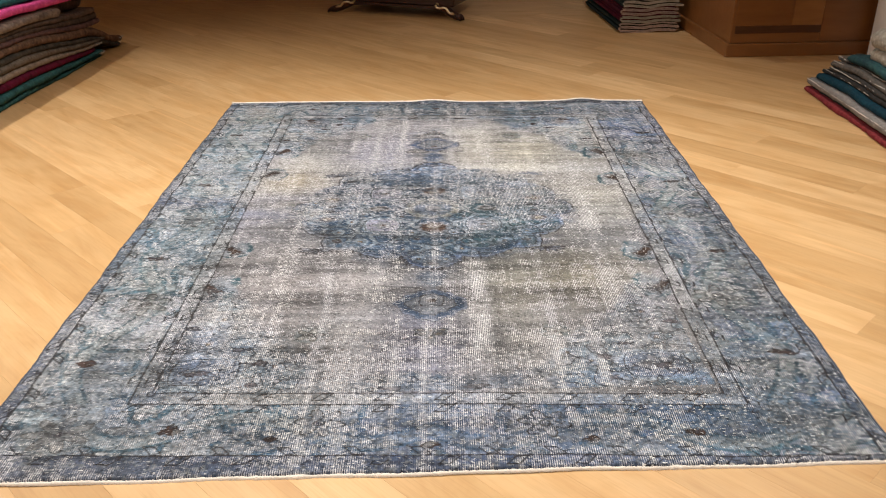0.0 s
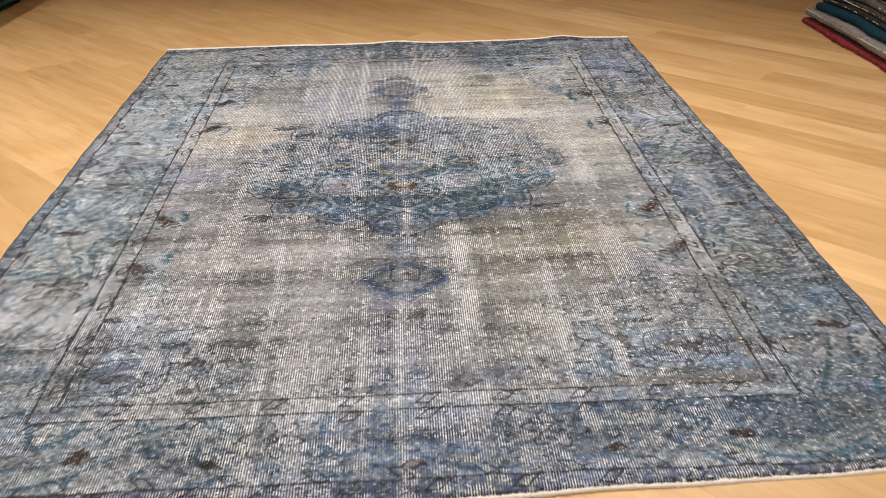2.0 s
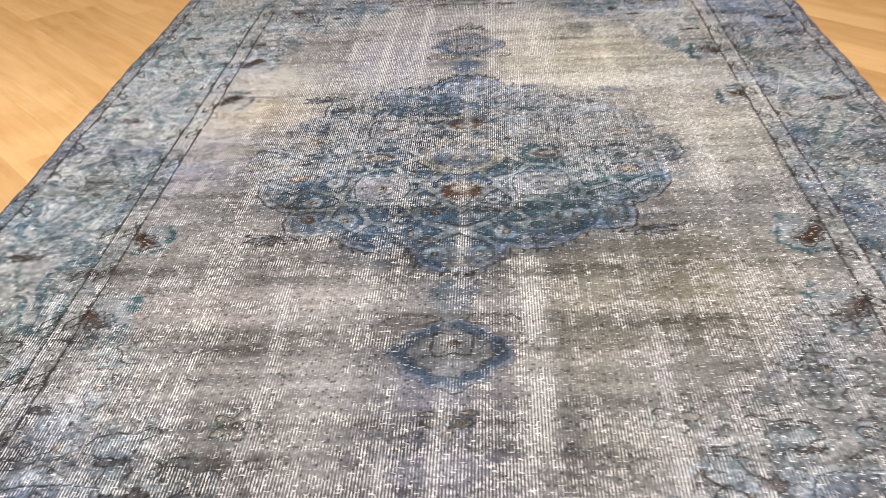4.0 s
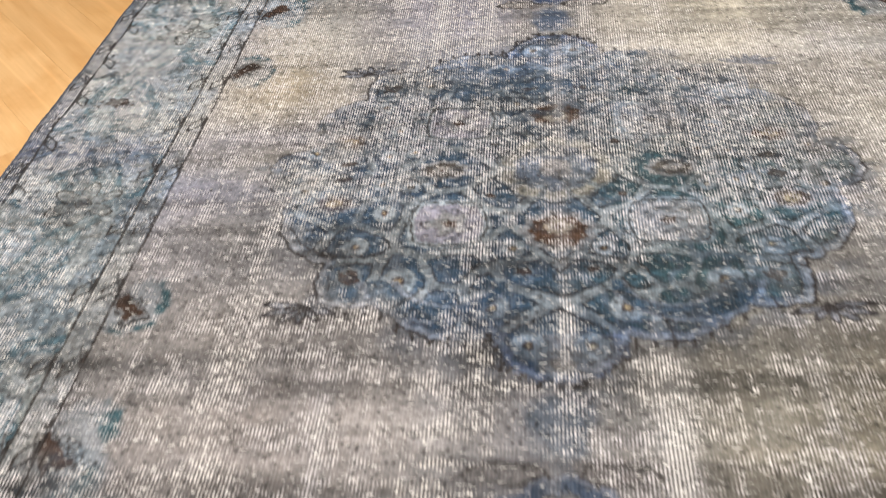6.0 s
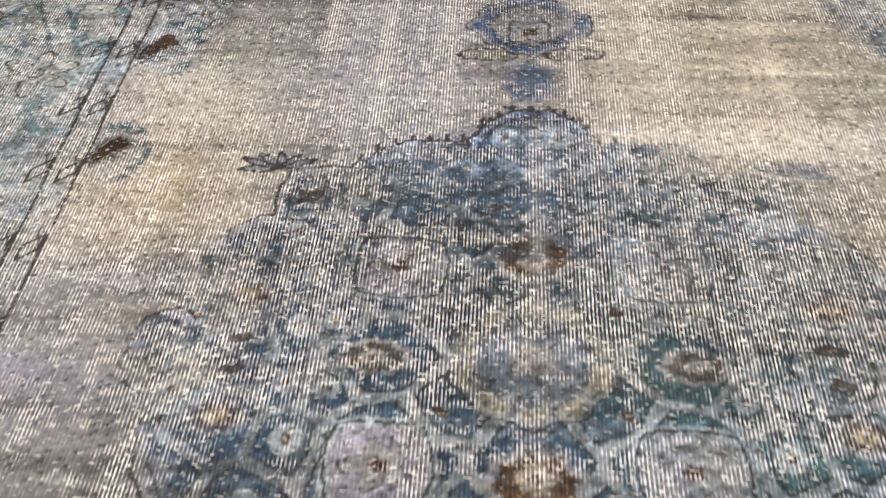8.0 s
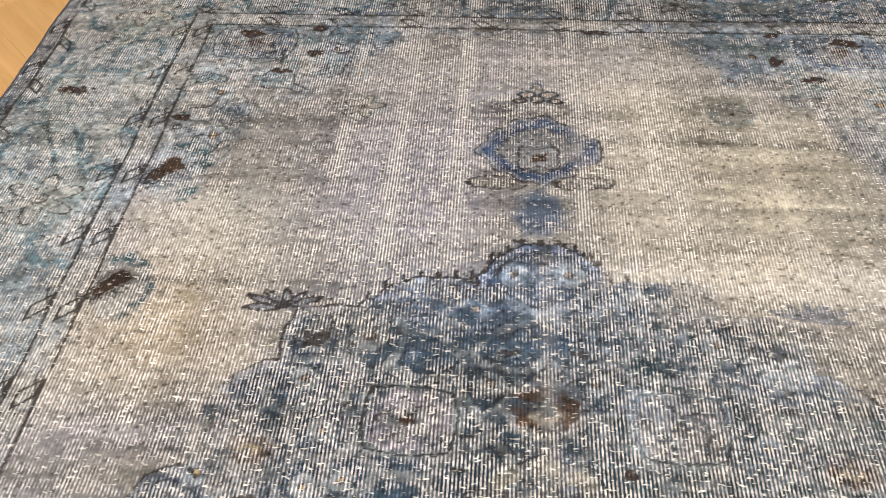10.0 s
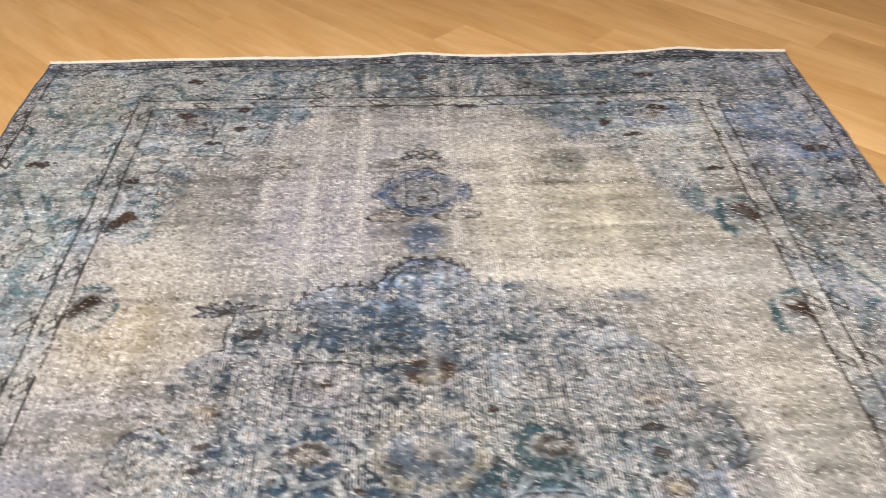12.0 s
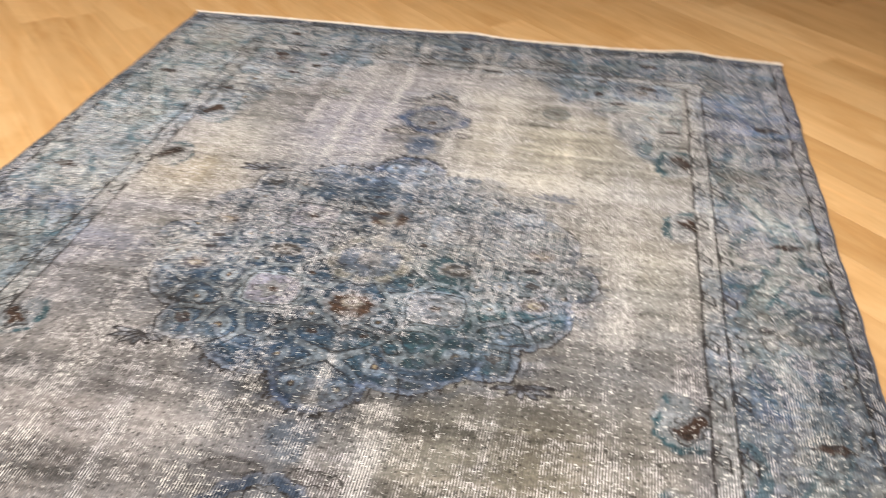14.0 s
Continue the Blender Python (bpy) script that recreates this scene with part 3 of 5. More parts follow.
    sidewise = (np.abs(gu) - 0.710) > (gt - 1.120)
    along = np.where(sidewise, y + 0.3 * (v - y), x + 0.3 * (u - x))
    hook_run(d, guard, along, 0.03, 1)
    hook_run(d, band, along, 0.03, 1)
    along = np.where((np.abs(gu) - 1.010) > (gt - 1.352), y + 0.3 * (v - y), x + 0.3 * (u - x))
    hook_run(d, outer, along, 0.02, 1)
    hook_run(d, outer, along, 0.085, -1)
    lines = (d.dark > before + 0.1) * 1.0
    for sx, px in ((-1, 0.911), (1, 0.934)):
        for yy in (0.878, 0.268, -0.362, -0.965):
            d.stamp(sx * px, yy, 0.1, spot_eye(0.050, 0.020))
        for yy in (1.17, 0.565, -0.055, -0.660):
            d.stamp(sx * 0.852, yy, 0.12, star_flower(0.072, 6, 0.5 * sx))
        d.stamp(sx * 0.610, -1.268 - 0.021 * sx, 0.1, spot_eye(0.034, 0.022))
        d.stamp(sx * 0.610, 1.262, 0.1, spot_eye(0.034, 0.018))
        d.stamp(sx * 0.286, 1.232, 0.12, star_flower(0.045, 6, 0.2))
        d.stamp(sx * 0.265, -1.236 - 0.009 * sx, 0.12, star_flower(0.062, 6, 0.2))
        d.stamp(sx * 0.371, -1.296 - 0.013 * sx, 0.1, spot_eye(0.030, 0.014))
        for sy in (-1, 1):
            d.stamp(sx * 0.872, sy * 1.250, 0.13, star_flower(0.080, 7, 0.4, 0.6))
    d.stamp(-0.004, -1.318, 0.1, spot_eye(0.034, 0.016))
    d.stamp(0.0, 1.270, 0.1, spot_eye(0.030, 0.018))

    # broad washes of the over-dye on the borders and the ground
    side = smooth(0.66, 0.80, s)
    ends = smooth(1.08, 1.18, gt)
    wash = np.maximum(side, ends) * (1 - smooth(0.3, 0.55, d.keep))
    d.paint(0.30 * wash * blob(d, -0.90, 0.60, 0.25, 0.45), (0.190, 0.220, 0.225))
    d.paint(0.45 * wash * blob(d, -0.90, 0.10, 0.30, 0.05), (0.150, 0.155, 0.225))
    d.paint(0.45 * wash * blob(d, -0.90, -0.30, 0.25, 0.36), (0.085, 0.115, 0.140))
    d.paint(0.35 * wash * blob(d, -0.88, -1.05, 0.25, 0.25), (0.110, 0.112, 0.135))
    d.paint(0.50 * wash * blob(d, 0.95, -0.60, 0.28, 0.60), (0.066, 0.074, 0.085))
    d.paint(0.55 * wash * blob(d, 0.95, 0.95, 0.28, 0.35), (0.050, 0.064, 0.120))
    d.paint(0.40 * wash * blob(d, 0.90, -0.28, 0.18, 0.12), (0.040, 0.060, 0.105))
    d.paint(0.60 * wash * blob(d, 0.05, -1.28, 0.70, 0.14), (0.050, 0.074, 0.145))
    d.paint(0.65 * wash * blob(d, 0.70, -1.24, 0.42, 0.08), (0.022, 0.042, 0.066))
    d.paint(0.50 * wash * blob(d, 0.10, 1.30, 0.90, 0.12), (0.052, 0.074, 0.125))
    d.paint(0.50 * blob(d, -0.12, 0.36, 0.20, 0.10) + 0.45 * blob(d, -0.40, -0.10, 0.10, 0.12) + 0.25 * blob(d, -0.10, -0.34, 0.18, 0.10), (0.030, 0.054, 0.098))
    d.paint(0.35 * med * blob(d, 0.32, -0.16, 0.16, 0.16), (0.022, 0.048, 0.056))

    # the edges of medallion and spandrels are rubbed away in places
    rubbed = smooth(0.42, 0.58, fbm(x * 11, y * 12, 38, 4))
    fade = np.clip(0.35 + 0.85 * (1.3 * blob(d, 0.34, 0.30, 0.25, 0.22) + blob(d, -0.46, 0.14, 0.16, 0.20) + 0.5 * blob(d, 0.0, -0.44, 0.20, 0.08)), 0, 1)
    d.paint(med * smooth(0.14, 0.0, far) * rubbed * fade * 0.8, (0.165, 0.160, 0.155))
    spill = smooth(0.54, 0.66, fbm(x * 14, y * 22, 57, 3)) * smooth(0.07, 0.0, far) * (~med)
    d.paint(spill * 0.55, (0.085, 0.100, 0.130))
    d.paint(med * 0.55 * blob(d, 0.28, 0.24, 0.20, 0.17) * smooth(0.35, 0.55, fbm(x * 24, y * 26, 58, 3)), (0.200, 0.205, 0.205))
    d.paint(spand * 0.35 * smooth(-0.5, -0.7, y), (0.170, 0.174, 0.200))
    d.paint(spand * smooth(0.10, 0.0, near) * rubbed * 0.6, (0.130, 0.126, 0.128))
    d.dark = d.dark * (1 - 0.40 * med * smooth(0.02, 0.20, y) * smooth(-0.10, 0.15, x))
    lum = d.rgb.mean(-1)[..., None]
    d.rgb = np.maximum(lum + 1.12 * (d.rgb - lum), 0.004)
    drift = fbm(x * 3.3, y * 4.5, 171, 4) - 0.5 + 0.6 * (fbm(x * 14, y * 17, 173, 3) - 0.5)
    d.rgb = d.rgb * (1 + (np.maximum(drift, 0.3 * drift) * (1 - 0.5 * smooth(-0.68, -0.80, x)) * (0.25 + 0.75 * np.clip(med + spand + (guard > 0), 0, 1)))[..., None] * np.array((-0.45, -0.05, 0.55)))
    abrash = 1 + 1.1 * (fbm(x * 0.9 + 2, y * 11, 161, 3) - 0.5) + 0.9 * (fbm(x * 3, y * 45, 165, 2) - 0.5) + 0.7 * (fbm(x * 16, y * 1.2, 167, 2) - 0.5)
    d.rgb = d.rgb * abrash[..., None]
    # knots lost and left, a centimetre or two across
    figured = np.clip(med + spand + (guard > 0), 0, 1)
    crumb = fbm(x * 85, y * 110, 39, 2)
    d.rgb = d.rgb * (0.98 + 0.16 * figured)[..., None]
    d.rgb = d.rgb * (1 + (0.30 + 0.9 * figured) * (crumb - 0.5))[..., None]
    d.paint(figured * smooth(0.58, 0.70, fbm(x * 80, y * 100, 36, 2)) * 0.40, (0.020, 0.034, 0.052))
    specks = fbm(x * 40, y * 46, 35, 3)
    d.paint(med * smooth(0.53, 0.62, specks) * 0.6 * smooth(-0.02, 0.14, y), (0.017, 0.034, 0.056), 0.10)
    d.paint((guard > 0) * smooth(0.60, 0.70, fbm(x * 75 + 9, y * 95, 37, 2)) * 0.5, (0.190, 0.200, 0.205))

    ticks = smooth(0.63, 0.70, fbm(x * 75, y * 95, 43, 2)) * smooth(0.35, 0.6, fbm(x * 8, y * 8, 46, 2))
    d.dark = np.maximum(d.dark, 0.45 * ticks * figured)
    # wear: bare warps and wefts
    streak_v = fbm(x * 34, y * 1.6, 101, 3)
    streak_w = fbm(x * 2.6, y * 26, 111, 4)
    patch = fbm(x * 3.4, y * 3.0, 121, 4)
    mid = fbm(x * 20, y * 26, 125, 3)
    fine = fbm(x * 60, y * 110, 131, 2)
    texture = 1.5 * (mid - 0.5) + 0.9 * (crumb - 0.5) + 0.8 * (fine - 0.5) + 1.3 * (fbm(x * 12, y * 80, 133, 3) - 0.5) + 0.7 * (fbm(x * 90, y * 5, 135, 2) - 0.5)
    wide_v = fbm(x * 13 + 4, y * 0.9, 103, 3)
    wide_w = fbm(x * 0.8, y * 9, 113, 3)
    bare = 0.03 + 0.07 * figured + 0.42 * smooth(0.46, 0.64, streak_v) * (0.70 + 0.30 * smooth(0.6, -0.9, y)) + 0.34 * smooth(0.42, 0.66, streak_w) + 1.2 * (wide_v - 0.5) + 1.3 * (wide_w - 0.5) + 1.2 * (patch - 0.5) + 1.1 * (fbm(x * 7, y * 10, 127, 3) - 0.5) * (0.5 + 0.7 * (guard > 0)) + (0.90 - 0.15 * figured) * texture
    bare = bare + 0.45 * figured * smooth(0.46, 0.36, specks) * np.where(med, smooth(-0.10, 0.12, y), 1.0)
    # long bare warps, worn along the rug
    lower_streaks = ((-0.335, -0.02, 0.016, -0.45, -1.4, 0.26), (-0.220, 0.0, 0.012, -0.95, -1.4, 0.24), (-0.100, 0.0, 0.012, -0.8, -1.4, 0.24), (-0.020, 0.0, 0.014, -0.6, -1.4, 0.22), (0.138, 0.0, 0.022, -0.38, -1.4, 0.46), (0.196, 0.0, 0.010, -1.0, -1.4, 0.26), (0.320, -0.02, 0.014, -0.35, -1.25, 0.30), (0.42, -0.03, 0.012, -0.85, -1.3, 0.24), (0.54, 0.0, 0.03, -0.25, -0.7, 0.18))
    upper_streaks = ((0.0, 0.0, 0.014, 0.45, -0.45, 0.16), (-0.255, 0.0, 0.020, 1.2, 0.45, 0.40), (-0.36, 0.0, 0.014, 1.1, 0.6, 0.32), (-0.145, 0.0, 0.014, 1.3, 0.42, 0.45), (0.06, 0.0, 0.012, 1.35, 0.5, 0.36), (0.21, 0.0, 0.018, 1.0, 0.55, 0.25), (0.55, 0.0, 0.03, 0.8, -0.2, 0.16), (-0.27, 0.0, 0.014, 0.3, -0.5, 0.14))
    streaks = np.zeros(x.shape)
    for cx, lean, w, top, low, k in lower_streaks + upper_streaks:
        sway = cx + lean * y + 0.012 * (fbm(x * 0 + cx, y * 5, 138) - 0.5)
        streaks = np.maximum(streaks, k * np.exp(-(((x - sway) / w) ** 2)) * smooth(top + 0.15, top - 0.1, y) * smooth(low - 0.05, low + 0.05, y) * (0.5 + 1.0 * mid))
    streaks = streaks * (0.35 + 1.3 * smooth(0.30, 0.70, fbm(x * 30, y * 7, 139, 3)))
    bare = bare + (1.9 + 1.2 * smooth(-0.2, -0.6, y)) * streaks
    d.paint(np.clip(0.9 * streaks, 0, 0.28), (0.300, 0.298, 0.310))
    rub = 0.22 * blob(d, 0.40, 0.66, 0.32, 0.3) + 0.30 * blob(d, 0.55, 0.88, 0.20, 0.22) + 0.40 * blob(d, -0.88, 0.55, 0.22, 0.55) + 0.14 * blob(d, 0.85, 0.45, 0.2, 0.3) + 0.70 * blob(d, 0.925, 0.262, 0.09, 0.030) + 0.88 * blob(d, -0.62, 0.185, 0.26, 0.11) + 0.40 * blob(d, 0.25, 0.10, 0.20, 0.12) + 0.15 * blob(d, -0.52, 0.4, 0.14, 0.2) + 0.26 * blob(d, 0.58, 0.08, 0.14, 0.2) + 0.55 * blob(d, 0.27, 0.24, 0.20, 0.17) + 0.30 * blob(d, -0.88, -1.12, 0.22, 0.26) + 0.12 * blob(d, -0.3, 0.85, 0.35, 0.2) + 0.12 * blob(d, 0.22, -0.62, 0.24, 0.3) + 0.16 * blob(d, -0.45, -0.33, 0.2, 0.12)
    bare = bare + 0.75 * rub
    bare = bare + 0.14 * smooth(1.1, 0.95, rose) - 0.06 * blob(d, 0.32, -0.50, 0.35, 0.18) - 0.12 * blob(d, 0.48, -0.30, 0.14, 0.10) - 0.10 * blob(d, -0.09, -0.20, 0.2, 0.14) + 0.20 * blob(d, -0.14, 0.74, 0.32, 0.20) + 0.12 * blob(d, 0.62, 0.18, 0.2, 0.2) - 0.05 * med - 0.05 * spand - 0.10 * med * smooth(0.05, -0.12, y) + med * 0.8 * (fbm(x * 13, y * 12, 137, 3) - 0.5) - 0.16 * smooth(-0.4, -0.9, y) - 0.14 * blob(d, -0.35, -0.50, 0.35, 0.20) - 0.14 * blob(d, 0.25, -0.60, 0.32, 0.20) - 0.22 * blob(d, -0.15, 0.34, 0.20, 0.11) - 0.12 * blob(d, -0.02, 0.20, 0.08, 0.10) - 0.32 * blob(d, 0.70, -1.05, 0.45, 0.38) - 0.05 * smooth(-0.2, -0.5, y) - 0.07 * smooth(-0.95, -1.15, y) + 0.16 * blob(d, 0.48, 0.92, 0.16, 0.16) - 0.08 * blob(d, 0.95, -0.75, 0.25, 0.6) - 0.20 * blob(d, 0.66, -1.24, 0.4, 0.07) - 0.06 * in_outer
    bare = np.clip(bare, 0.0, 0.95) + np.clip(0.8 * streaks - 0.15, 0, 0.2)
    worn_off = 0.8 * blob(d, 0.40, 0.44, 0.26, 0.20) + 0.6 * blob(d, 0.45, 0.85, 0.25, 0.25) + 0.5 * blob(d, -0.48, 0.16, 0.12, 0.12) + 0.3 * blob(d, 0.0, -0.45, 0.3, 0.12)
    broken = smooth(0.12, 0.30, fbm(x * 34, y * 38, 141, 2)) * (0.55 + 0.45 * smooth(0.36, 0.48, fbm(x * 9, y * 9, 145, 2)))
    d.dark = d.dark * smooth(1.5, 0.7, bare) * np.maximum(smooth(0, 0.25, d.keep), broken) * np.clip(1 - worn_off * (guard < 0), 0.15, 1) * (1 - lines) + (0.95 - 0.15 * smooth(-1.0, -1.13, y)) * lines * d.dark * smooth(0.12, 0.36, fbm(x * 26, y * 28, 147, 3))
    d.dark = 0.95 * smooth(0.12, 0.80, d.dark)
    d.rgb = d.rgb * (1 - 0.95 * d.dark[..., None]) + np.array((0.013, 0.009, 0.008)) * 0.95 * d.dark[..., None]
    tuft = lattice(np.round(x / KNOT_X), np.round(y / KNOT_Y), 79)
    bare = bare * (1 - np.clip(2.0 * d.keep, 0, 0.85)) * (1 - 0.6 * d.dark) - 0.55 * d.dark - 0.30 * (tuft < 0.035) - 0.15 * d.keep - 0.08 * med * smooth(-0.02, 0.22, x) * smooth(0.12, -0.10, y)
    # mottled dye, knot by knot
    knot = lattice(np.round(x / KNOT_X), np.round(y / KNOT_Y), 77)
    d.rgb = d.rgb * ((0.80 + 0.36 * knot) * np.where(tuft < 0.05, 0.4, 1.0))[..., None]
    mottle = 0.80 + 0.40 * fbm(x * 22, y * 80, 151, 3)
    d.rgb = d.rgb * mottle[..., None] * (0.8 + 0.4 * fbm(x * 6, y * 6, 155, 3))[..., None]
    return d, bare


def rug_place(x, y):
    """From the rug's own flat coordinates to the slightly askew place where it lies."""
    a, b = x / RUG_W + 0.5, y / RUG_L + 0.5
    wx = (1 - a) * (1 - b) * -1.012 + a * (1 - b) * 1.036 + a * b * 1.045 + (1 - a) * b * -1.045
    wy = (1 - a) * (1 - b) * -1.378 + a * (1 - b) * -1.312 + b * 1.422
    return wx, wy


def rug_lift(x, y):
    """Low ripples, mostly at the far end."""
    z = 0.0016 * np.sin(x * 5.1 + 0.7) * np.sin(y * 3.7)
    z = z + smooth(1.15, 1.4, y) * (0.009 * np.exp(-((x + 0.02) / 0.09) ** 2) + 0.011 * np.exp(-((x - 0.74) / 0.08) ** 2))
    return z + 0.0016


def rug_edge_wave(x, y):
    return 0.003 * np.sin(x * 9.0 + y) + 0.002 * np.sin(x * 23.0) + 0.0022 * np.sin(y * 13.0 + x) + 0.0012 * np.sin(y * 41.0)


def rug_material():
    n = Nodes("worn_rug")
    col = n.add("ShaderNodeAttribute", attribute_name="dye").outputs["Color"]
    weave = n.add("ShaderNodeSeparateXYZ", {0: n.add("ShaderNodeAttribute", attribute_name="weave").outputs["Vector"]})
    wx, wy, bare = weave.outputs[0], weave.outputs[1], weave.outputs[2]
    flat = n.add("ShaderNodeCombineXYZ", {0: wx, 1: wy, 2: 0.0}).outputs[0]
    # straight cotton warps, each drifting a little
    wob = n.math("MULTIPLY_ADD", n.noise(flat, 5.0, 1.0), 0.003, n.math("MULTIPLY_ADD", n.noise(flat, 45.0, 1.0), 0.0010, wx))
    turns = n.math("DIVIDE", wob, KNOT_X)
    warp = n.math("MULTIPLY_ADD", n.math("SINE", n.math("MULTIPLY", turns, 2 * math.pi)), 0.5, 0.5)
    # rows of weft cross every second warp in turn, so the bare threads look beaded
    turn = n.math("MULTIPLY", n.math("FLOOR", n.math("ADD", turns, 0.25)), math.pi)
    bead = n.math("MULTIPLY_ADD", n.math("SINE", n.math("MULTIPLY_ADD", wy, 2 * math.pi / (1.25 * KNOT_Y), turn)), 0.5, 0.5)
    knots = n.noise(n.add("ShaderNodeMapping", {0: flat, 3: (52.0, 85.0, 1.0)}).outputs[0], 1.0, 3.0, 0.7)
    swing = n.math("MULTIPLY_ADD", bare, 3.4, 0.45, clamp=True)
    cover = n.math("ADD", bare, n.math("MULTIPLY", n.math("SUBTRACT", knots, 0.5), n.math("MULTIPLY", swing, 2.1)))
    bare_here = n.ramp(cover, [(0.02, (0.03, 0.03, 0.03)), (0.30, (0.42, 0.42, 0.42)), (0.62, (1, 1, 1))])
    rows = n.noise(n.add("ShaderNodeMapping", {0: flat, 3: (135.0, 105.0, 1.0)}).outputs[0], 1.0, 2.0, 0.6)
    stripe = n.ramp(n.math("MULTIPLY_ADD", n.math("SUBTRACT", rows, 0.5), 1.2, warp), [(0.32, (0, 0, 0)), (0.88, (1, 1, 1))])
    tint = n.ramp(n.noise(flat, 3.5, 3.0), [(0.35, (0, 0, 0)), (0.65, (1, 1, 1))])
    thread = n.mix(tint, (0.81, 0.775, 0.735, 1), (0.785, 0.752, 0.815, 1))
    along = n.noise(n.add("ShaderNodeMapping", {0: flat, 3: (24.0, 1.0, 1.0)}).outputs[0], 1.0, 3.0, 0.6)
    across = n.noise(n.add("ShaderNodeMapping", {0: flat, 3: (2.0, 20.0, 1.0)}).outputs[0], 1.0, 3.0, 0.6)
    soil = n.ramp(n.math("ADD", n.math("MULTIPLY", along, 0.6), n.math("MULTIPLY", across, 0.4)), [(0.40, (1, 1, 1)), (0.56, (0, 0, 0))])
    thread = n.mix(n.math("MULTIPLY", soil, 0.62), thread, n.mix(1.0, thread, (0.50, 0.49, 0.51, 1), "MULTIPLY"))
    torn = n.ramp(rows, [(0.38, (0.35, 0.35, 0.35)), (0.53, (1, 1, 1))])
    scuffs = n.noise(n.add("ShaderNodeMapping", {0: flat, 3: (34.0, 62.0, 1.0)}).outputs[0], 1.0, 3.0, 0.7)
    pulled = n.noise(n.add("ShaderNodeMapping", {0: flat, 3: (130.0, 2.2, 1.0)}).outputs[0], 1.0, 2.0, 0.6)
    torn = n.math("MULTIPLY", torn, n.math("MULTIPLY", n.ramp(scuffs, [(0.38, (0.28, 0.28, 0.28)), (0.58, (1, 1, 1))]), n.ramp(pulled, [(0.35, (0.55, 0.55, 0.55)), (0.62, (1, 1, 1))])))
    # the long streaks are rubbed clean through
    clean = n.math("MULTIPLY", n.math("SUBTRACT", bare, 0.85), 2.0, clamp=True)
    torn = n.math("MAXIMUM", torn, clean)
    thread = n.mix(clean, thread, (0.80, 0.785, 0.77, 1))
    show = n.math("MULTIPLY", n.math("MULTIPLY", bare_here, torn), n.math("MULTIPLY", stripe, n.math("MULTIPLY_ADD", bead, 0.07, 0.93)))
    gap = n.math("MULTIPLY", n.math("SUBTRACT", 1.0, stripe), n.math("MULTIPLY_ADD", n.math("MULTIPLY", bare_here, bare_here), 0.26, 0.16))
    # every knot took the dye a little differently
    cell = n.add("ShaderNodeCombineXYZ", {0: n.math("FLOOR", turns), 1: n.math("FLOOR", n.math("DIVIDE", wy, KNOT_Y)), 2: 0.0}).outputs[0]
    each = n.add("ShaderNodeTexWhiteNoise", {"Vector": cell}).outputs[0]
    grain = n.math("MULTIPLY", n.math("MULTIPLY_ADD", each, 0.24, 0.88), n.math("MULTIPLY_ADD", rows, 0.9, 0.55))
    col = n.mix(1.0, col, n.add("ShaderNodeCombineXYZ", {0: grain, 1: grain, 2: grain}).outputs[0], "MULTIPLY")
    pile = n.mix(gap, col, n.mix(1.0, col, (0.56, 0.56, 0.56, 1), "MULTIPLY"))
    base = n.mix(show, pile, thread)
    # loose white lint, a few millimetres long
    dash = n.noise(n.add("ShaderNodeMapping", {0: flat, 3: (80.0, 240.0, 1.0)}).outputs[0], 1.0, 1.0, 0.5)
    speck = n.math("MULTIPLY", n.ramp(dash, [(0.645, (0, 0, 0)), (0.70, (1, 1, 1))]), n.math("MULTIPLY_ADD", bare, 0.5, n.math("MULTIPLY_ADD", n.math("GREATER_THAN", wx, 0.45), 0.40, 0.40)), clamp=True)
    base = n.mix(speck, base, (0.78, 0.77, 0.75, 1))
    height = n.math("ADD", n.math("MULTIPLY", warp, 0.6), n.math("ADD", n.math("MULTIPLY", bead, 0.10), n.math("MULTIPLY", knots, 0.8)))
    n.bump(height, 0.5, 0.0012)
    return n.done(base, 0.85, 0.0, Specular_IOR_Level=0.25)


def grid_mesh(name, px, py, pz, material):
    ny, nx = px.shape
    me = bpy.data.meshes.new(name)
    co = np.stack([px, py, pz], -1).reshape(-1, 3).astype(np.float32)
    i = np.arange(ny * nx).reshape(ny, nx)
    quads = np.stack([i[:-1, :-1], i[:-1, 1:], i[1:, 1:], i[1:, :-1]], -1).reshape(-1, 4).astype(np.int32)
    me.vertices.add(len(co))
    me.vertices.foreach_set("co", co.ravel())
    me.loops.add(quads.size)
    me.loops.foreach_set("vertex_index", quads.ravel())
    me.polygons.add(len(quads))
    me.polygons.foreach_set("loop_start", np.arange(0, quads.size, 4, dtype=np.int32))
    me.polygons.foreach_set("use_smooth", np.ones(len(quads), bool))
    me.materials.append(material)
    me.update()
    return me


rug = tagged(new("rug"), "large worn blue and grey overdyed medallion rug", "rug")
design, bare = draw_design()
gx, gy = np.meshgrid(np.linspace(-RUG_W / 2, RUG_W / 2, bare.shape[1]), np.linspace(-RUG_L / 2, RUG_L / 2, bare.shape[0]))
wx, wy = rug_place(gx, gy)
ragged = rug_edge_wave(gx, gy)
wx = wx + smooth(0.9, 1.05, np.abs(gx)) * np.sign(gx) * ragged
wy = wy + smooth(1.25, 1.4, np.abs(gy)) * ragged * 0.6
thin = np.clip(np.minimum(1.05 - np.abs(gx), 1.4 - np.abs(gy)) / 0.004, 0, 1)
wz = rug_lift(gx, gy) + RUG_Z * np.sqrt(thin) - 0.0005 * bare
body_mesh = grid_mesh("pile", wx, wy, wz, rug_material())
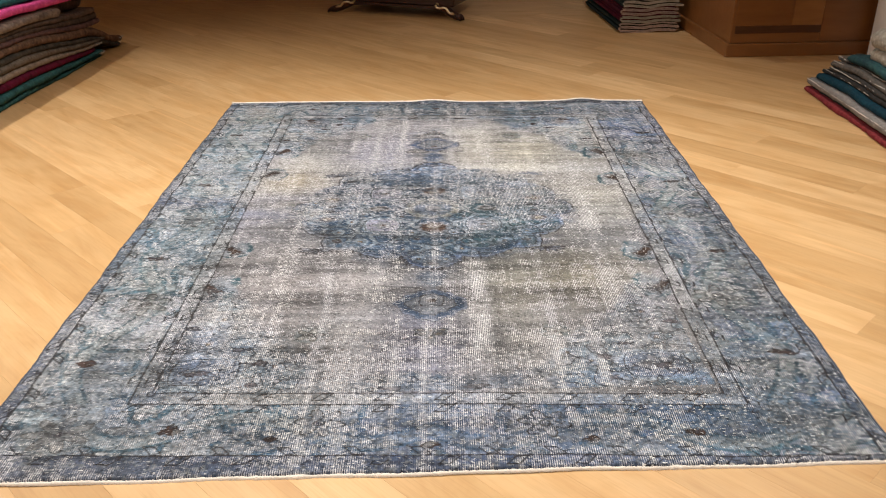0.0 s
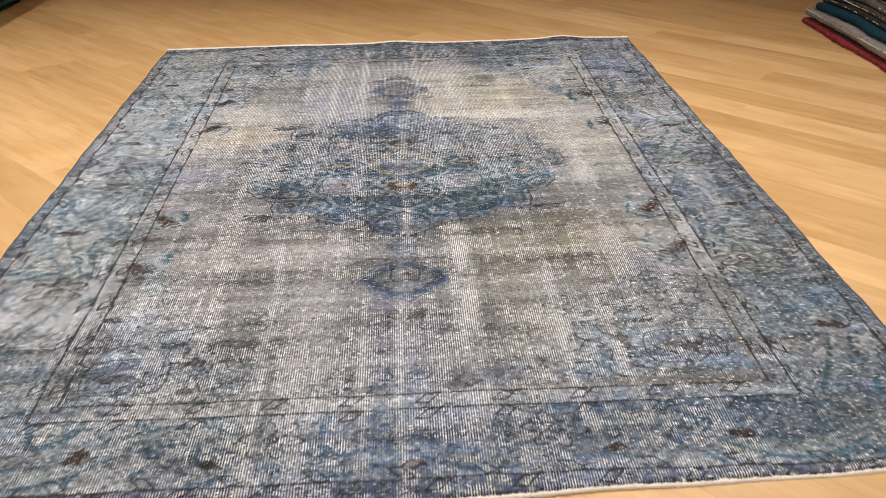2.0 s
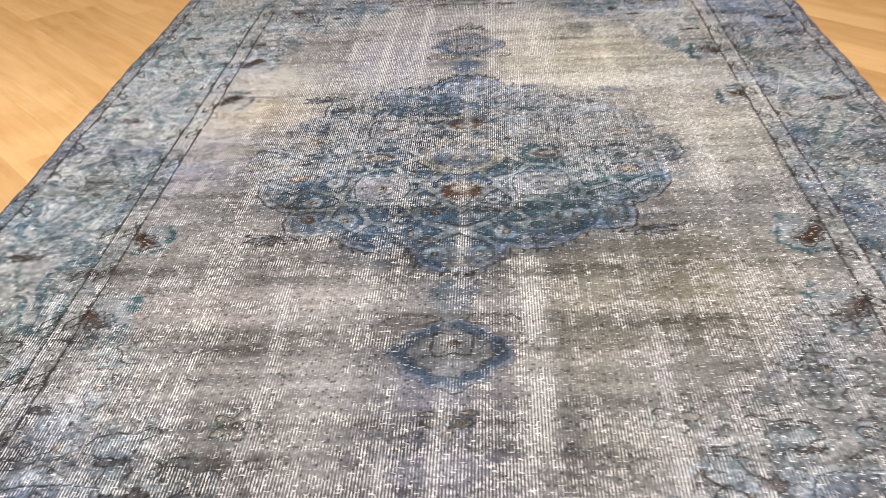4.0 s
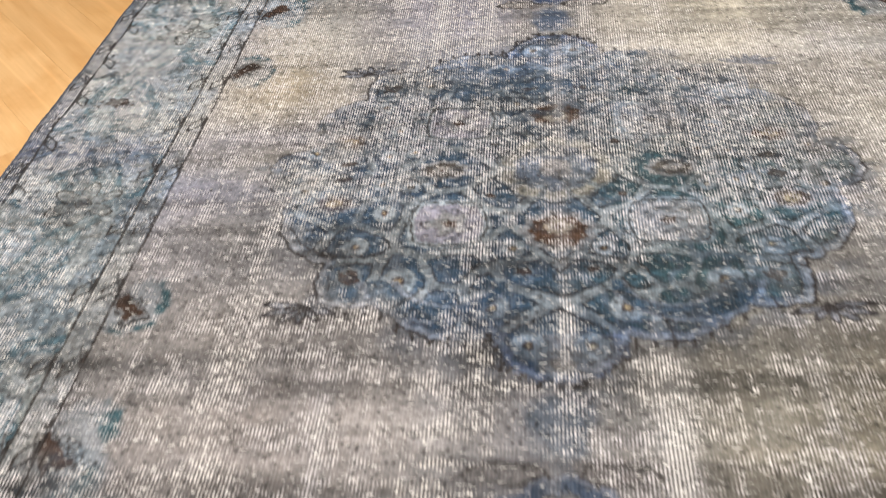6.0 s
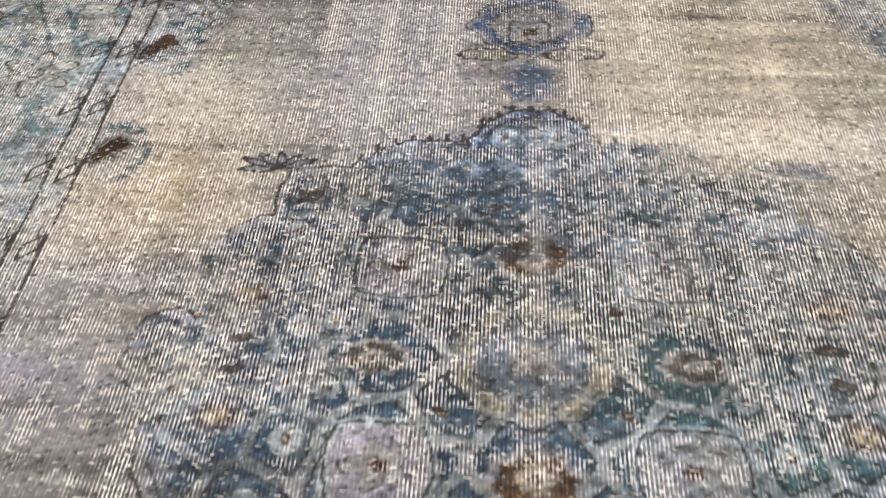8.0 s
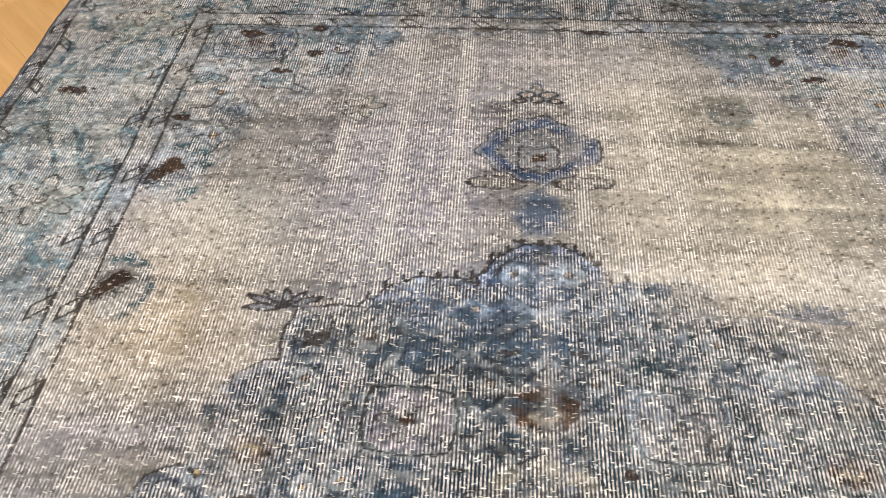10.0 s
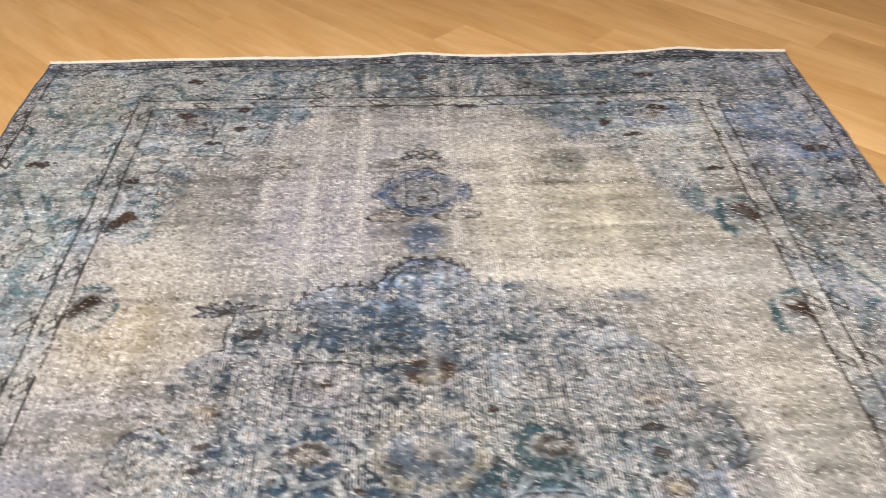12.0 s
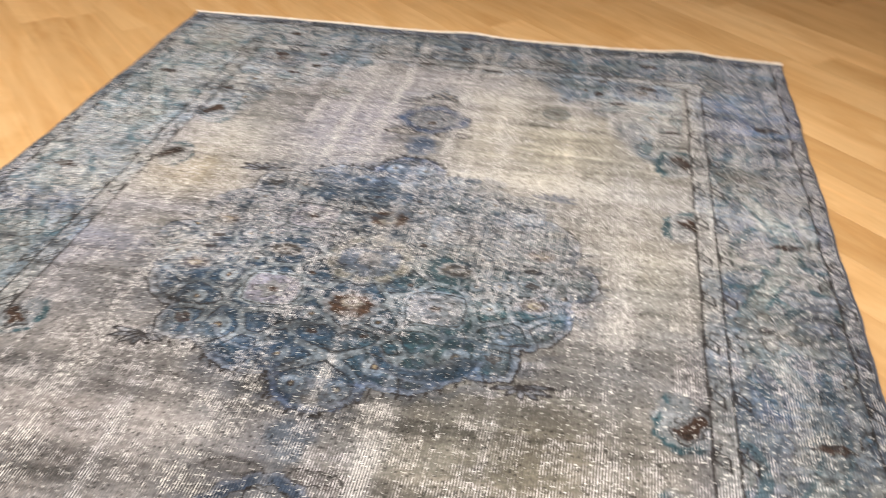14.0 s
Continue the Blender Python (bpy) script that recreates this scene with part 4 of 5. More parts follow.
dye = body_mesh.attributes.new("dye", "FLOAT_COLOR", "POINT")
dye.data.foreach_set("color", np.concatenate([design.rgb, np.ones(gx.shape + (1,))], -1).astype(np.float32).ravel())
weave = body_mesh.attributes.new("weave", "FLOAT_VECTOR", "POINT")
weave.data.foreach_set("vector", np.stack([gx, gy, bare], -1).astype(np.float32).ravel())
part("field", body_mesh, None, rug, "blue, teal and grey worn wool")

COTTON = plain_material("cotton_binding", (0.74, 0.66, 0.57), 0.95, 0.18, 30.0, bump=0.5)
CORD = plain_material("selvedge_wool", (0.085, 0.092, 0.115), 0.95, 0.3, 40.0, bump=0.5)


def edging(name, along_x, sign, width, height, material, label):
    """A lumpy strip that finishes one edge of the rug."""
    n = 1100
    half = RUG_W / 2 if along_x else RUG_L / 2
    pos = np.linspace(-half, half, n)
    fixed = np.full(n, sign * (RUG_L / 2 if along_x else RUG_W / 2))
    ex, ey = (pos, fixed) if along_x else (fixed, pos)
    bx, by = rug_place(ex, ey)
    wave = rug_edge_wave(ex, ey)
    lump = 0.35 + 0.6 * soft_noise(pos * 50, pos * 0 + sign, 7) * (0.5 + 1.0 * soft_noise(pos * 9, pos * 0, 17)) + 0.75 * soft_noise(pos * 260, pos * 0, 27)
    lump = 0.80 + (0.45 if along_x and sign < 0 else 0.25) * (lump - 0.7)
    prof = np.linspace(0, math.pi, 7)
    out = -np.cos(prof)[None, :] * width / 2 * lump[:, None] + width * 0.32
    up = np.sin(prof)[None, :] * height * lump[:, None]
    if along_x:
        px, py = bx[:, None] + 0 * out, (by + wave * 0.6)[:, None] + sign * out
    else:
        px, py = (bx + np.sign(ex) * wave)[:, None] + sign * out, by[:, None] + 0 * out
    pz = rug_lift(ex, ey)[:, None] - 0.001 + up
    part(name, grid_mesh(name, px, py, pz, material), None, rug, label)


for sign in (-1, 1):
    edging("end_binding", True, sign, 0.010 if sign < 0 else 0.013, 0.0060 if sign < 0 else 0.0135, COTTON, "off-white cotton end binding")
    edging("selvedge", False, sign, 0.006, 0.0080, CORD, "dark blue overcast selvedge")


# ---- stacks of folded rugs ----
def cloth_material(name, colour, second=None, scale=26.0):
    n = Nodes(name)
    pos = n.coords()
    broad = n.noise(pos, scale, 3.0)
    fuzz = n.noise(pos, 260.0, 3.0, 0.7)
    figure = n.noise(pos, 55.0, 4.0, 0.7)
    broad = n.math("ADD", n.math("MULTIPLY", broad, 0.45), n.math("MULTIPLY", figure, 0.55))
    second = second or [v * 0.55 for v in colour]
    col = n.mix(n.ramp(broad, [(0.38, (0, 0, 0)), (0.62, (1, 1, 1))]), (*colour, 1), (*second, 1))
    col = n.mix(n.math("MULTIPLY", n.ramp(fuzz, [(0.35, (0, 0, 0)), (0.65, (1, 1, 1))]), 0.5), col, n.mix(1.0, col, (0.55, 0.55, 0.55, 1), "MULTIPLY"))
    n.bump(n.math("ADD", broad, fuzz), 0.8, 0.004)
    return n.done(col, 0.95, 0.0, Specular_IOR_Level=0.2)


def pad(name, parent, x0, x1, y0, y1, z0, h, material, seed, droop=None, wavy=0.010, label=""):
    """One fold of a rug: a soft slab with a rounded rim."""
    n, m = 26, 170
    a = np.linspace(0, 2 * math.pi, n, endpoint=False)
    w = (x1 - x0) / 2
    cx = np.sign(np.cos(a)) * (w - h / 2) + np.cos(a) * h / 2
    cz = np.sin(a) * h / 2
    y = np.linspace(y0, y1, m)
    close = np.sqrt(np.clip(np.minimum(y - y0, y1 - y) / (h * 0.6), 0.02, 1))
    rim = wavy * 2 * (fbm(y * 4 + seed, y * 0 + seed * 3.1, seed) - 0.5) + 0.5 * wavy * (soft_noise(y * 22, y * 0, seed + 5) - 0.5) + 0.6 * wavy * (soft_noise(y * 90, y * 0, seed + 6) - 0.5) + 0.5 * wavy * (soft_noise(y * 230, y * 0, seed + 7) - 0.5)
    bm = bmesh.new()
    rows = []
    for k in range(m):
        px = (x0 + x1) / 2 + cx + np.sign(cx) * rim[k] - np.sign(cx) * (1 - close[k]) * h * 0.4
        pz = z0 + h / 2 + cz * close[k] + 0.28 * h * (fbm(cx * 7 + seed, cx * 0 + y[k] * 7, seed, 3) - 0.5)
        if droop:
            pz = droop(y[k], pz)
        rows.append([bm.verts.new((float(px[q]), float(y[k]), float(pz[q]))) for q in range(n)])
    for r0, r1 in zip(rows, rows[1:]):
        for q in range(n):
            bm.faces.new((r0[q], r0[(q + 1) % n], r1[(q + 1) % n], r1[q]))
    bm.faces.new(rows[0]), bm.faces.new(rows[-1])
    return part(name, bm, material, parent, label, smooth=True)


def tube(pts, radii, sides=10):
    """A round bar along a path, with a radius at each point."""
    bm = bmesh.new()
    rings = []
    for k, p in enumerate(pts):
        p = Vector(p)
        way = (Vector(pts[min(k + 1, len(pts) - 1)]) - Vector(pts[max(k - 1, 0)])).normalized()
        side = way.cross(Vector((0.13, 0.21, 1.0))).normalized()
        up = side.cross(way)
        rings.append([bm.verts.new(p + (side * math.cos(a) + up * math.sin(a)) * radii[k]) for a in (2 * math.pi * q / sides for q in range(sides))])
    for r0, r1 in zip(rings, rings[1:]):
        for q in range(sides):
            bm.faces.new((r0[q], r0[(q + 1) % sides], r1[(q + 1) % sides], r1[q]))
    bm.faces.new(rings[0]), bm.faces.new(rings[-1])
    return bm


def rope(parent, x, y0, y1, z, material, seed, r=0.0022, label="pale cotton cut edge"):
    """The frayed pale edge of a folded rug, seen along its side."""
    y = np.linspace(y0, y1, 220)
    keep = smooth(0.30, 0.50, fbm(y * 7, y * 0 + seed, seed, 3))
    px = x + 0.010 * (fbm(y * 5, y * 0, seed + 2) - 0.5) + 0.004 * (soft_noise(y * 120, y * 0, seed + 3) - 0.5)
    pz = z + 0.008 * (fbm(y * 6, y * 0, seed + 4) - 0.5) + 0.003 * (soft_noise(y * 150, y * 0, seed + 5) - 0.5)
    radii = [float(v) for v in r * (0.25 + 0.75 * keep) * (0.6 + 0.8 * soft_noise(y * 180, y * 0, seed + 6))]
    part("cut_edge", tube([(float(a), float(q), float(c)) for a, q, c in zip(px, y, pz)], radii, 6), material, parent, label, smooth=True)


def folded_rug(label, group, folds):
    """A rug folded on a stack; each fold is (x0, x1, y0, y1, z0, h, material)."""
    ob = tagged(new("folded_rug"), label, "rug", group)
    for k, (x0, x1, y0, y1, z0, h, material, droop) in enumerate(folds):
        pad("fold", ob, x0, x1, y0, y1, z0, h, material, int(z0 * 900) + k + 3, droop)
    return ob


def left_droop(y, z):
    """The pile slumps towards its far end."""
    fall = 0.43 - 0.34 * smooth(0.20, 0.40, np.array(z))
    return z * (1 - fall * float(smooth(1.535, 2.535, np.array(y))))


def tail_droop(base, rest):
    """A longer rug hangs over the ends of those below it and comes to lie on the floor."""

    def droop(y, z):
        k = float(smooth(2.36, 2.80, np.array(y)))
        return left_droop(y, z) * (1 - k) + (rest + 0.85 * (z - base)) * k

    return droop


EDGE = plain_material("grey_cotton_edge", (0.52, 0.46, 0.40), 0.95, 0.3, 60.0, bump=0.5)
LEFT = "stack of folded rugs by the dark wall"
LOWER_FOLDS = (
    ("folded teal wool rug at the bottom of the stack", 0.0, 0.078, 2.47, -2.10, (0.035, 0.12, 0.12), (0.02, 0.055, 0.06)),
    ("folded crimson wool rug in the stack", 0.080, 0.042, 2.39, -2.105, (0.13, 0.006, 0.03), (0.06, 0.005, 0.015)),
    ("folded faded beige rug in the stack", 0.124, 0.036, 2.47, -2.11, (0.32, 0.25, 0.195), (0.17, 0.12, 0.09)),
    ("folded grey-brown rug in the stack", 0.161, 0.040, 2.56, -2.11, (0.18, 0.145, 0.115), (0.085, 0.065, 0.05)),
    ("folded charcoal rug in the stack", 0.202, 0.034, 2.755, -2.115, (0.075, 0.065, 0.055), (0.035, 0.03, 0.025)),
    ("folded brown patterned rug in the stack", 0.237, 0.044, 2.80, -2.11, (0.20, 0.115, 0.072), (0.07, 0.042, 0.032)),
    ("folded mauve-brown rug in the stack", 0.282, 0.030, 2.46, -2.115, (0.14, 0.075, 0.068), (0.07, 0.04, 0.038)),
)
UPPER_FOLDS = (
    ("folded dark brown rug in the stack", 0.313, 0.032, 2.46, -2.12, (0.095, 0.064, 0.05), (0.05, 0.035, 0.028)),
    ("folded dark taupe rug in the stack", 0.346, 0.030, 2.44, -2.12, (0.12, 0.086, 0.07), (0.06, 0.043, 0.035)),
    ("folded pale taupe rug in the stack", 0.377, 0.060, 2.02, -2.11, (0.26, 0.20, 0.165), (0.13, 0.10, 0.085)),
    ("folded brown rug in the stack", 0.380, 0.075, 2.45, -2.19, (0.11, 0.07, 0.058), (0.06, 0.04, 0.033)),
    ("folded hot pink rug on the stack", 0.458, 0.062, 2.38, -2.13, (0.76, 0.11, 0.34), (0.72, 0.07, 0.28)),
    ("folded teal rug on top of the stack", 0.522, 0.045, 2.05, -2.16, (0.03, 0.13, 0.14), (0.02, 0.06, 0.07)),
)
askew = pose(-2.087, 2.53, 0, 0, 0, -3.4) @ pose(2.087, -2.53, 0)
for label, z0, h, y1, x1, colour, second in LOWER_FOLDS + UPPER_FOLDS:
    if z0 > 0.24:
        z0, h = 0.281 + 0.70 * (z0 - 0.281), 0.71 * h
    y1, x1 = y1 + (0.035 if z0 < 0.28 else 0.085), x1 + 0.012
    mat = cloth_material("wool_" + label.split()[1], [1.3 * v for v in colour], second)
    slump = tail_droop(z0, 0.002 if z0 < 0.22 else 0.030) if "charcoal" in label or "patterned" in label else left_droop
    if h > 0.07 and z0 < 0.1:
        folds = [(-2.80, x1 - 0.01, 0.84, y1, z0, h * 0.42, mat, left_droop), (-2.80, x1, 0.84, y1 + 0.01, z0 + h * 0.43, h * 0.57, mat, left_droop)]
    else:
        folds = [(-2.80, x1, 0.84, y1, z0, h, mat, slump)]
    ob = folded_rug(label, LEFT, folds)
    ob.matrix_basis = askew
    if "patterned" in label or "beige" in label or "teal wool" in label or "hot pink" in label:
        zt = float(slump(y1 - 0.02, np.array([z0 + h * 0.6]))[0])
        rope(ob, x1 - 0.004, y1 - 0.07, y1 + 0.006, zt, EDGE, int(z0 * 500) + 9, 0.004, "pale frayed corner")

def right_sag(y, z):
    """Limp folds: the pile swells and sinks a little along its side."""
    return z * (1 + 0.22 * (float(fbm(np.array(y * 3.2), np.array(0.4), 19, 2)) - 0.5) - 0.10 * float(smooth(1.35, 1.62, np.array(y))))


RIGHT = "stack of folded rugs beside the white pier"
for label, z0, h, x0, y1, colour, second in (
    ("folded red rug at the bottom of the stack", 0.0, 0.027, 1.907, 1.605, (0.30, 0.046, 0.050), (0.16, 0.020, 0.026)),
    ("folded dark green rug in the stack", 0.028, 0.012, 1.937, 1.56, (0.035, 0.05, 0.045), (0.02, 0.03, 0.03)),
    ("folded light grey rug in the stack", 0.040, 0.040, 1.910, 1.61, (0.33, 0.30, 0.28), (0.19, 0.17, 0.16)),
    ("folded petrol blue rug in the stack", 0.081, 0.034, 1.940, 1.56, (0.009, 0.056, 0.082), (0.007, 0.028, 0.046)),
    ("folded charcoal rug in the stack", 0.116, 0.020, 1.972, 1.57, (0.050, 0.044, 0.040), (0.020, 0.018, 0.017)),
    ("folded dark grey rug in the stack", 0.137, 0.018, 1.987, 1.53, (0.085, 0.074, 0.066), (0.030, 0.026, 0.024)),
    ("folded grey-brown rug in the stack", 0.156, 0.028, 2.002, 1.55, (0.19, 0.165, 0.145), (0.085, 0.073, 0.063)),
    ("folded black-brown rug in the stack", 0.185, 0.012, 2.036, 1.46, (0.05, 0.042, 0.036), (0.025, 0.02, 0.018)),
    ("folded sea-green and navy rug in the stack", 0.198, 0.036, 2.018, 1.42, (0.045, 0.120, 0.120), (0.016, 0.040, 0.058)),
):
    x0, y1 = x0 + 0.036, y1 + 0.032
    mat = cloth_material("wool_" + label.split()[1], colour, second, 40.0 if "navy" not in label else 7.0)
    ob = folded_rug(label, RIGHT, [(x0, 2.65, 0.275, y1, z0, h, mat, right_sag)])
    if "grey" in label or "charcoal" in label or "black" in label:
        rope(ob, x0 + 0.003, 0.295, y1 - 0.030, z0 + h * 0.75, EDGE, int(z0 * 700))
    if "grey-brown" in label or "black-brown" in label:
        for k in range(4):
            pad("corner_loop", ob, x0 + 0.05 + 0.07 * k, x0 + 0.10 + 0.07 * k, y1 - 0.10, y1 + 0.03 - 0.012 * k, z0 + 0.012 + 0.010 * (k % 2), 0.024, mat, 40 + k)
            rope(ob, x0 + 0.052 + 0.07 * k, y1 - 0.09, y1 + 0.024 - 0.012 * k, z0 + 0.030 + 0.010 * (k % 2), EDGE, 60 + k)

# the thick pale blanket on the stack: rounded over at its edge
pale = cloth_material("wool_pale_blanket", (0.52, 0.47, 0.40), (0.28, 0.25, 0.21), 60.0)
folded_rug("thick folded ivory and grey wool blanket on the stack", RIGHT, [(2.081, 2.69, 0.43, 1.302, 0.235, 0.072, pale, None), (2.066, 2.69, 0.45, 1.322, 0.303, 0.094, pale, None)])


# ---- the stack by the platform: rugs folded in pleats with pale cut edges ----
def ribbon(pts, y0, y1, thick, bm=None):
    """A strip of cloth that follows a path in x and z, drawn out along y."""
    bm = bm or bmesh.new()
    sides = []
    for k, (x, z) in enumerate(pts):
        (ax, az), (bx, bz) = pts[max(0, k - 1)], pts[min(len(pts) - 1, k + 1)]
        n = math.hypot(bx - ax, bz - az) or 1
        ox, oz = -(bz - az) / n * thick / 2, (bx - ax) / n * thick / 2
        sides.append([bm.verts.new(p) for p in ((x + ox, y0, z + oz), (x - ox, y0, z - oz), (x - ox, y1, z - oz), (x + ox, y1, z + oz))])
    for s0, s1 in zip(sides, sides[1:]):
        for q in range(4):
            bm.faces.new((s0[q], s0[(q + 1) % 4], s1[(q + 1) % 4], s1[q]))
    bm.faces.new(sides[0]), bm.faces.new(sides[-1])
    return bm


def pleats(width, z0, h, passes, rng):
    """Back and forth, with a round turn at each end."""
    step = h / passes
    pts = []
    bend, ph = rng.uniform(0.45, 0.80), rng.uniform(0.7, 2.2)
    for p in range(passes):
        xs = np.linspace(0.010 + rng.uniform(0, 0.008), width - 0.012 - rng.uniform(0, 0.040), 22)
        level = z0 + step * (p + 0.5 + (0.14 if p % 2 == 0 else -0.14))
        row = [(float(x), level + step * (bend * math.sin(8 * x / width + ph) + 0.10 * math.sin(23 * x / width + p)) * math.sin(math.pi * x / width)) for x in xs]
        pts += row if p % 2 == 0 else row[::-1]
        if p < passes - 1:
            x, z = pts[-1]
            way = 1 if p % 2 == 0 else -1
            rise = step * (0.72 if p % 2 == 0 else 1.28)
            pts += [(x + way * 0.6 * rise * math.sin(a), z + rise * 0.5 * (1 - math.cos(a))) for a in (0.6, 1.2, 1.8, 2.4)]
    return pts


BACK = "stack of pleated rugs by the platform"
rng = random.Random(8)
turn = pose(1.233, 3.075, 0, 0, 0, 4)
z = 0.0
for label, h, passes, edge, face, shift in (
    ("pleated pink-beige rug at the bottom of the stack", 0.066, 5, (0.70, 0.52, 0.44), (0.02, 0.035, 0.035), 0.0),
    ("pleated grey-green rug in the stack", 0.050, 4, (0.58, 0.52, 0.42), (0.14, 0.012, 0.04), 0.006),
    ("pleated rose rug in the stack", 0.052, 4, (0.62, 0.44, 0.39), (0.12, 0.012, 0.035), 0.002),
    ("pleated faded ivory rug in the stack", 0.050, 4, (0.68, 0.60, 0.50), (0.025, 0.04, 0.04), 0.01),
    ("pleated pale beige rug in the stack", 0.052, 4, (0.62, 0.53, 0.44), (0.12, 0.015, 0.04), 0.004),
    ("pleated dusty pink rug on top of the stack", 0.055, 4, (0.62, 0.46, 0.43), (0.03, 0.05, 0.05), 0.0),
):
    ob = tagged(new("folded_rug"), label, "rug", BACK)
    ob.matrix_basis = turn
    path = [(x + shift, zz) for x, zz in pleats(0.43, z, h, passes, rng)]
    tone = label.split()[1]
    part("pleat", ribbon(path, 0.012, 1.05, h / passes * 0.48), cloth_material("pile_" + tone, face, None, 30.0), ob)
    part("cut_edge", ribbon(path, 0.0, 0.0119, h / passes * 0.50), cloth_material("edge_" + tone, edge, None, 60.0), ob, "pale cotton cut edge")
    z += h


# ---- the wooden platform ----
def wood_material(name, colour, rough=0.32, scale=(3.0, 24.0, 24.0), dark=0.55):
    n = Nodes(name)
    pos = n.coords(scale)
    a = n.noise(pos, 1.0, 4.0, 0.6, 1.2)
    b = n.noise(n.coords(tuple(v * 7 for v in scale)), 1.0, 2.0)
    col = n.mix(n.ramp(a, [(0.35, (0, 0, 0)), (0.7, (1, 1, 1))]), (*colour, 1), (*[v * dark for v in colour], 1))
    col = n.mix(n.math("MULTIPLY", b, 0.4), col, n.mix(1.0, col, (0.7, 0.68, 0.65, 1), "MULTIPLY"))
    n.bump(b, 0.08, 0.001)
    return n.done(col, n.math("MULTIPLY_ADD", a, 0.12, rough - 0.06))


CHERRY = wood_material("varnished_cherry", (0.30, 0.125, 0.038), 0.30, (2.0, 9.0, 9.0), 0.8)
# the same cherry, lightened to hold a glossy reflection in its colour
CHERRY_SHEEN = wood_material("varnished_cherry_sheen", (0.40, 0.185, 0.062), 0.25, (2.0, 9.0, 9.0), 0.8)
# cherry darkened to carry the shade below the front panels
CHERRY_SHADE = wood_material("varnished_cherry_shade", (0.13, 0.050, 0.020), 0.4)
cabinet = tagged(new("wooden_counter"), "brown varnished wooden counter with a low skirting", "counter")
cabinet.matrix_basis = pose(1.749, 2.361, 0, 0, 0, 3.6)
part("skirting", box(0.0, 1.60, 0.0, 1.40, 0.0, 0.080, 0.006, 3), CHERRY, cabinet)
part("body", box(0.022, 1.58, 0.022, 1.38, 0.0805, 0.90, 0.003), CHERRY, cabinet)
# shade under the panels, put in as a thin dark strip
part("shade_strip", box(0.045, 0.575, 0.0188, 0.0215, 0.138, 0.182, 0.001), CHERRY_SHADE, cabinet, "thin dark strip painted as the shade under the panels")
part("panel", box(0.040, 0.388, 0.0188, 0.0215, 0.185, 0.86, 0.001), CHERRY, cabinet)
# this part of the front is paler to imitate reflected light
part("panel", box(0.390, 0.575, 0.0182, 0.0215, 0.185, 0.86, 0.001), CHERRY_SHEEN, cabinet, "wooden front panel with a reflection painted in as lighter colour")
part("panel", box(0.577, 1.56, 0.0192, 0.0215, 0.090, 0.86, 0.001), CHERRY, cabinet)
part("top", box(-0.01, 1.61, -0.01, 1.41, 0.9005, 0.94, 0.006), CHERRY_SHEEN, cabinet)

pier = new("pier", mesh_from(box(2.608, 3.01, 2.015, 2.365, 0, CEILING - 0.002, 0.004), "pier", plain_material("white_paint", (0.86, 0.81, 0.76), 0.7)))
tagged(pier, "white painted pier beside the wooden counter", "pier", kind="structure")


# ---- the dark chest on gilt claw feet ----
MAHOGANY = wood_material("dark_mahogany", (0.055, 0.018, 0.010), 0.30)
GILT = plain_material("worn_brass", (0.78, 0.64, 0.42), 0.32, 0.25, 40.0, metal=1.0)


chest = tagged(new("carved_chest"), "dark mahogany chest on gilt-mounted claw feet", "chest")
chest.matrix_basis = pose(-0.757, 3.911, 0, 0, 0, -20.6)
CHEST_W, CHEST_D = 0.91, 0.50
part("body", box(-0.015, CHEST_W + 0.015, -0.01, CHEST_D, 0.090, 0.78, 0.012, 3), MAHOGANY, chest)
part("lid", box(-0.035, CHEST_W + 0.035, -0.03, CHEST_D + 0.02, 0.7805, 0.82, 0.010, 3), MAHOGANY, chest)
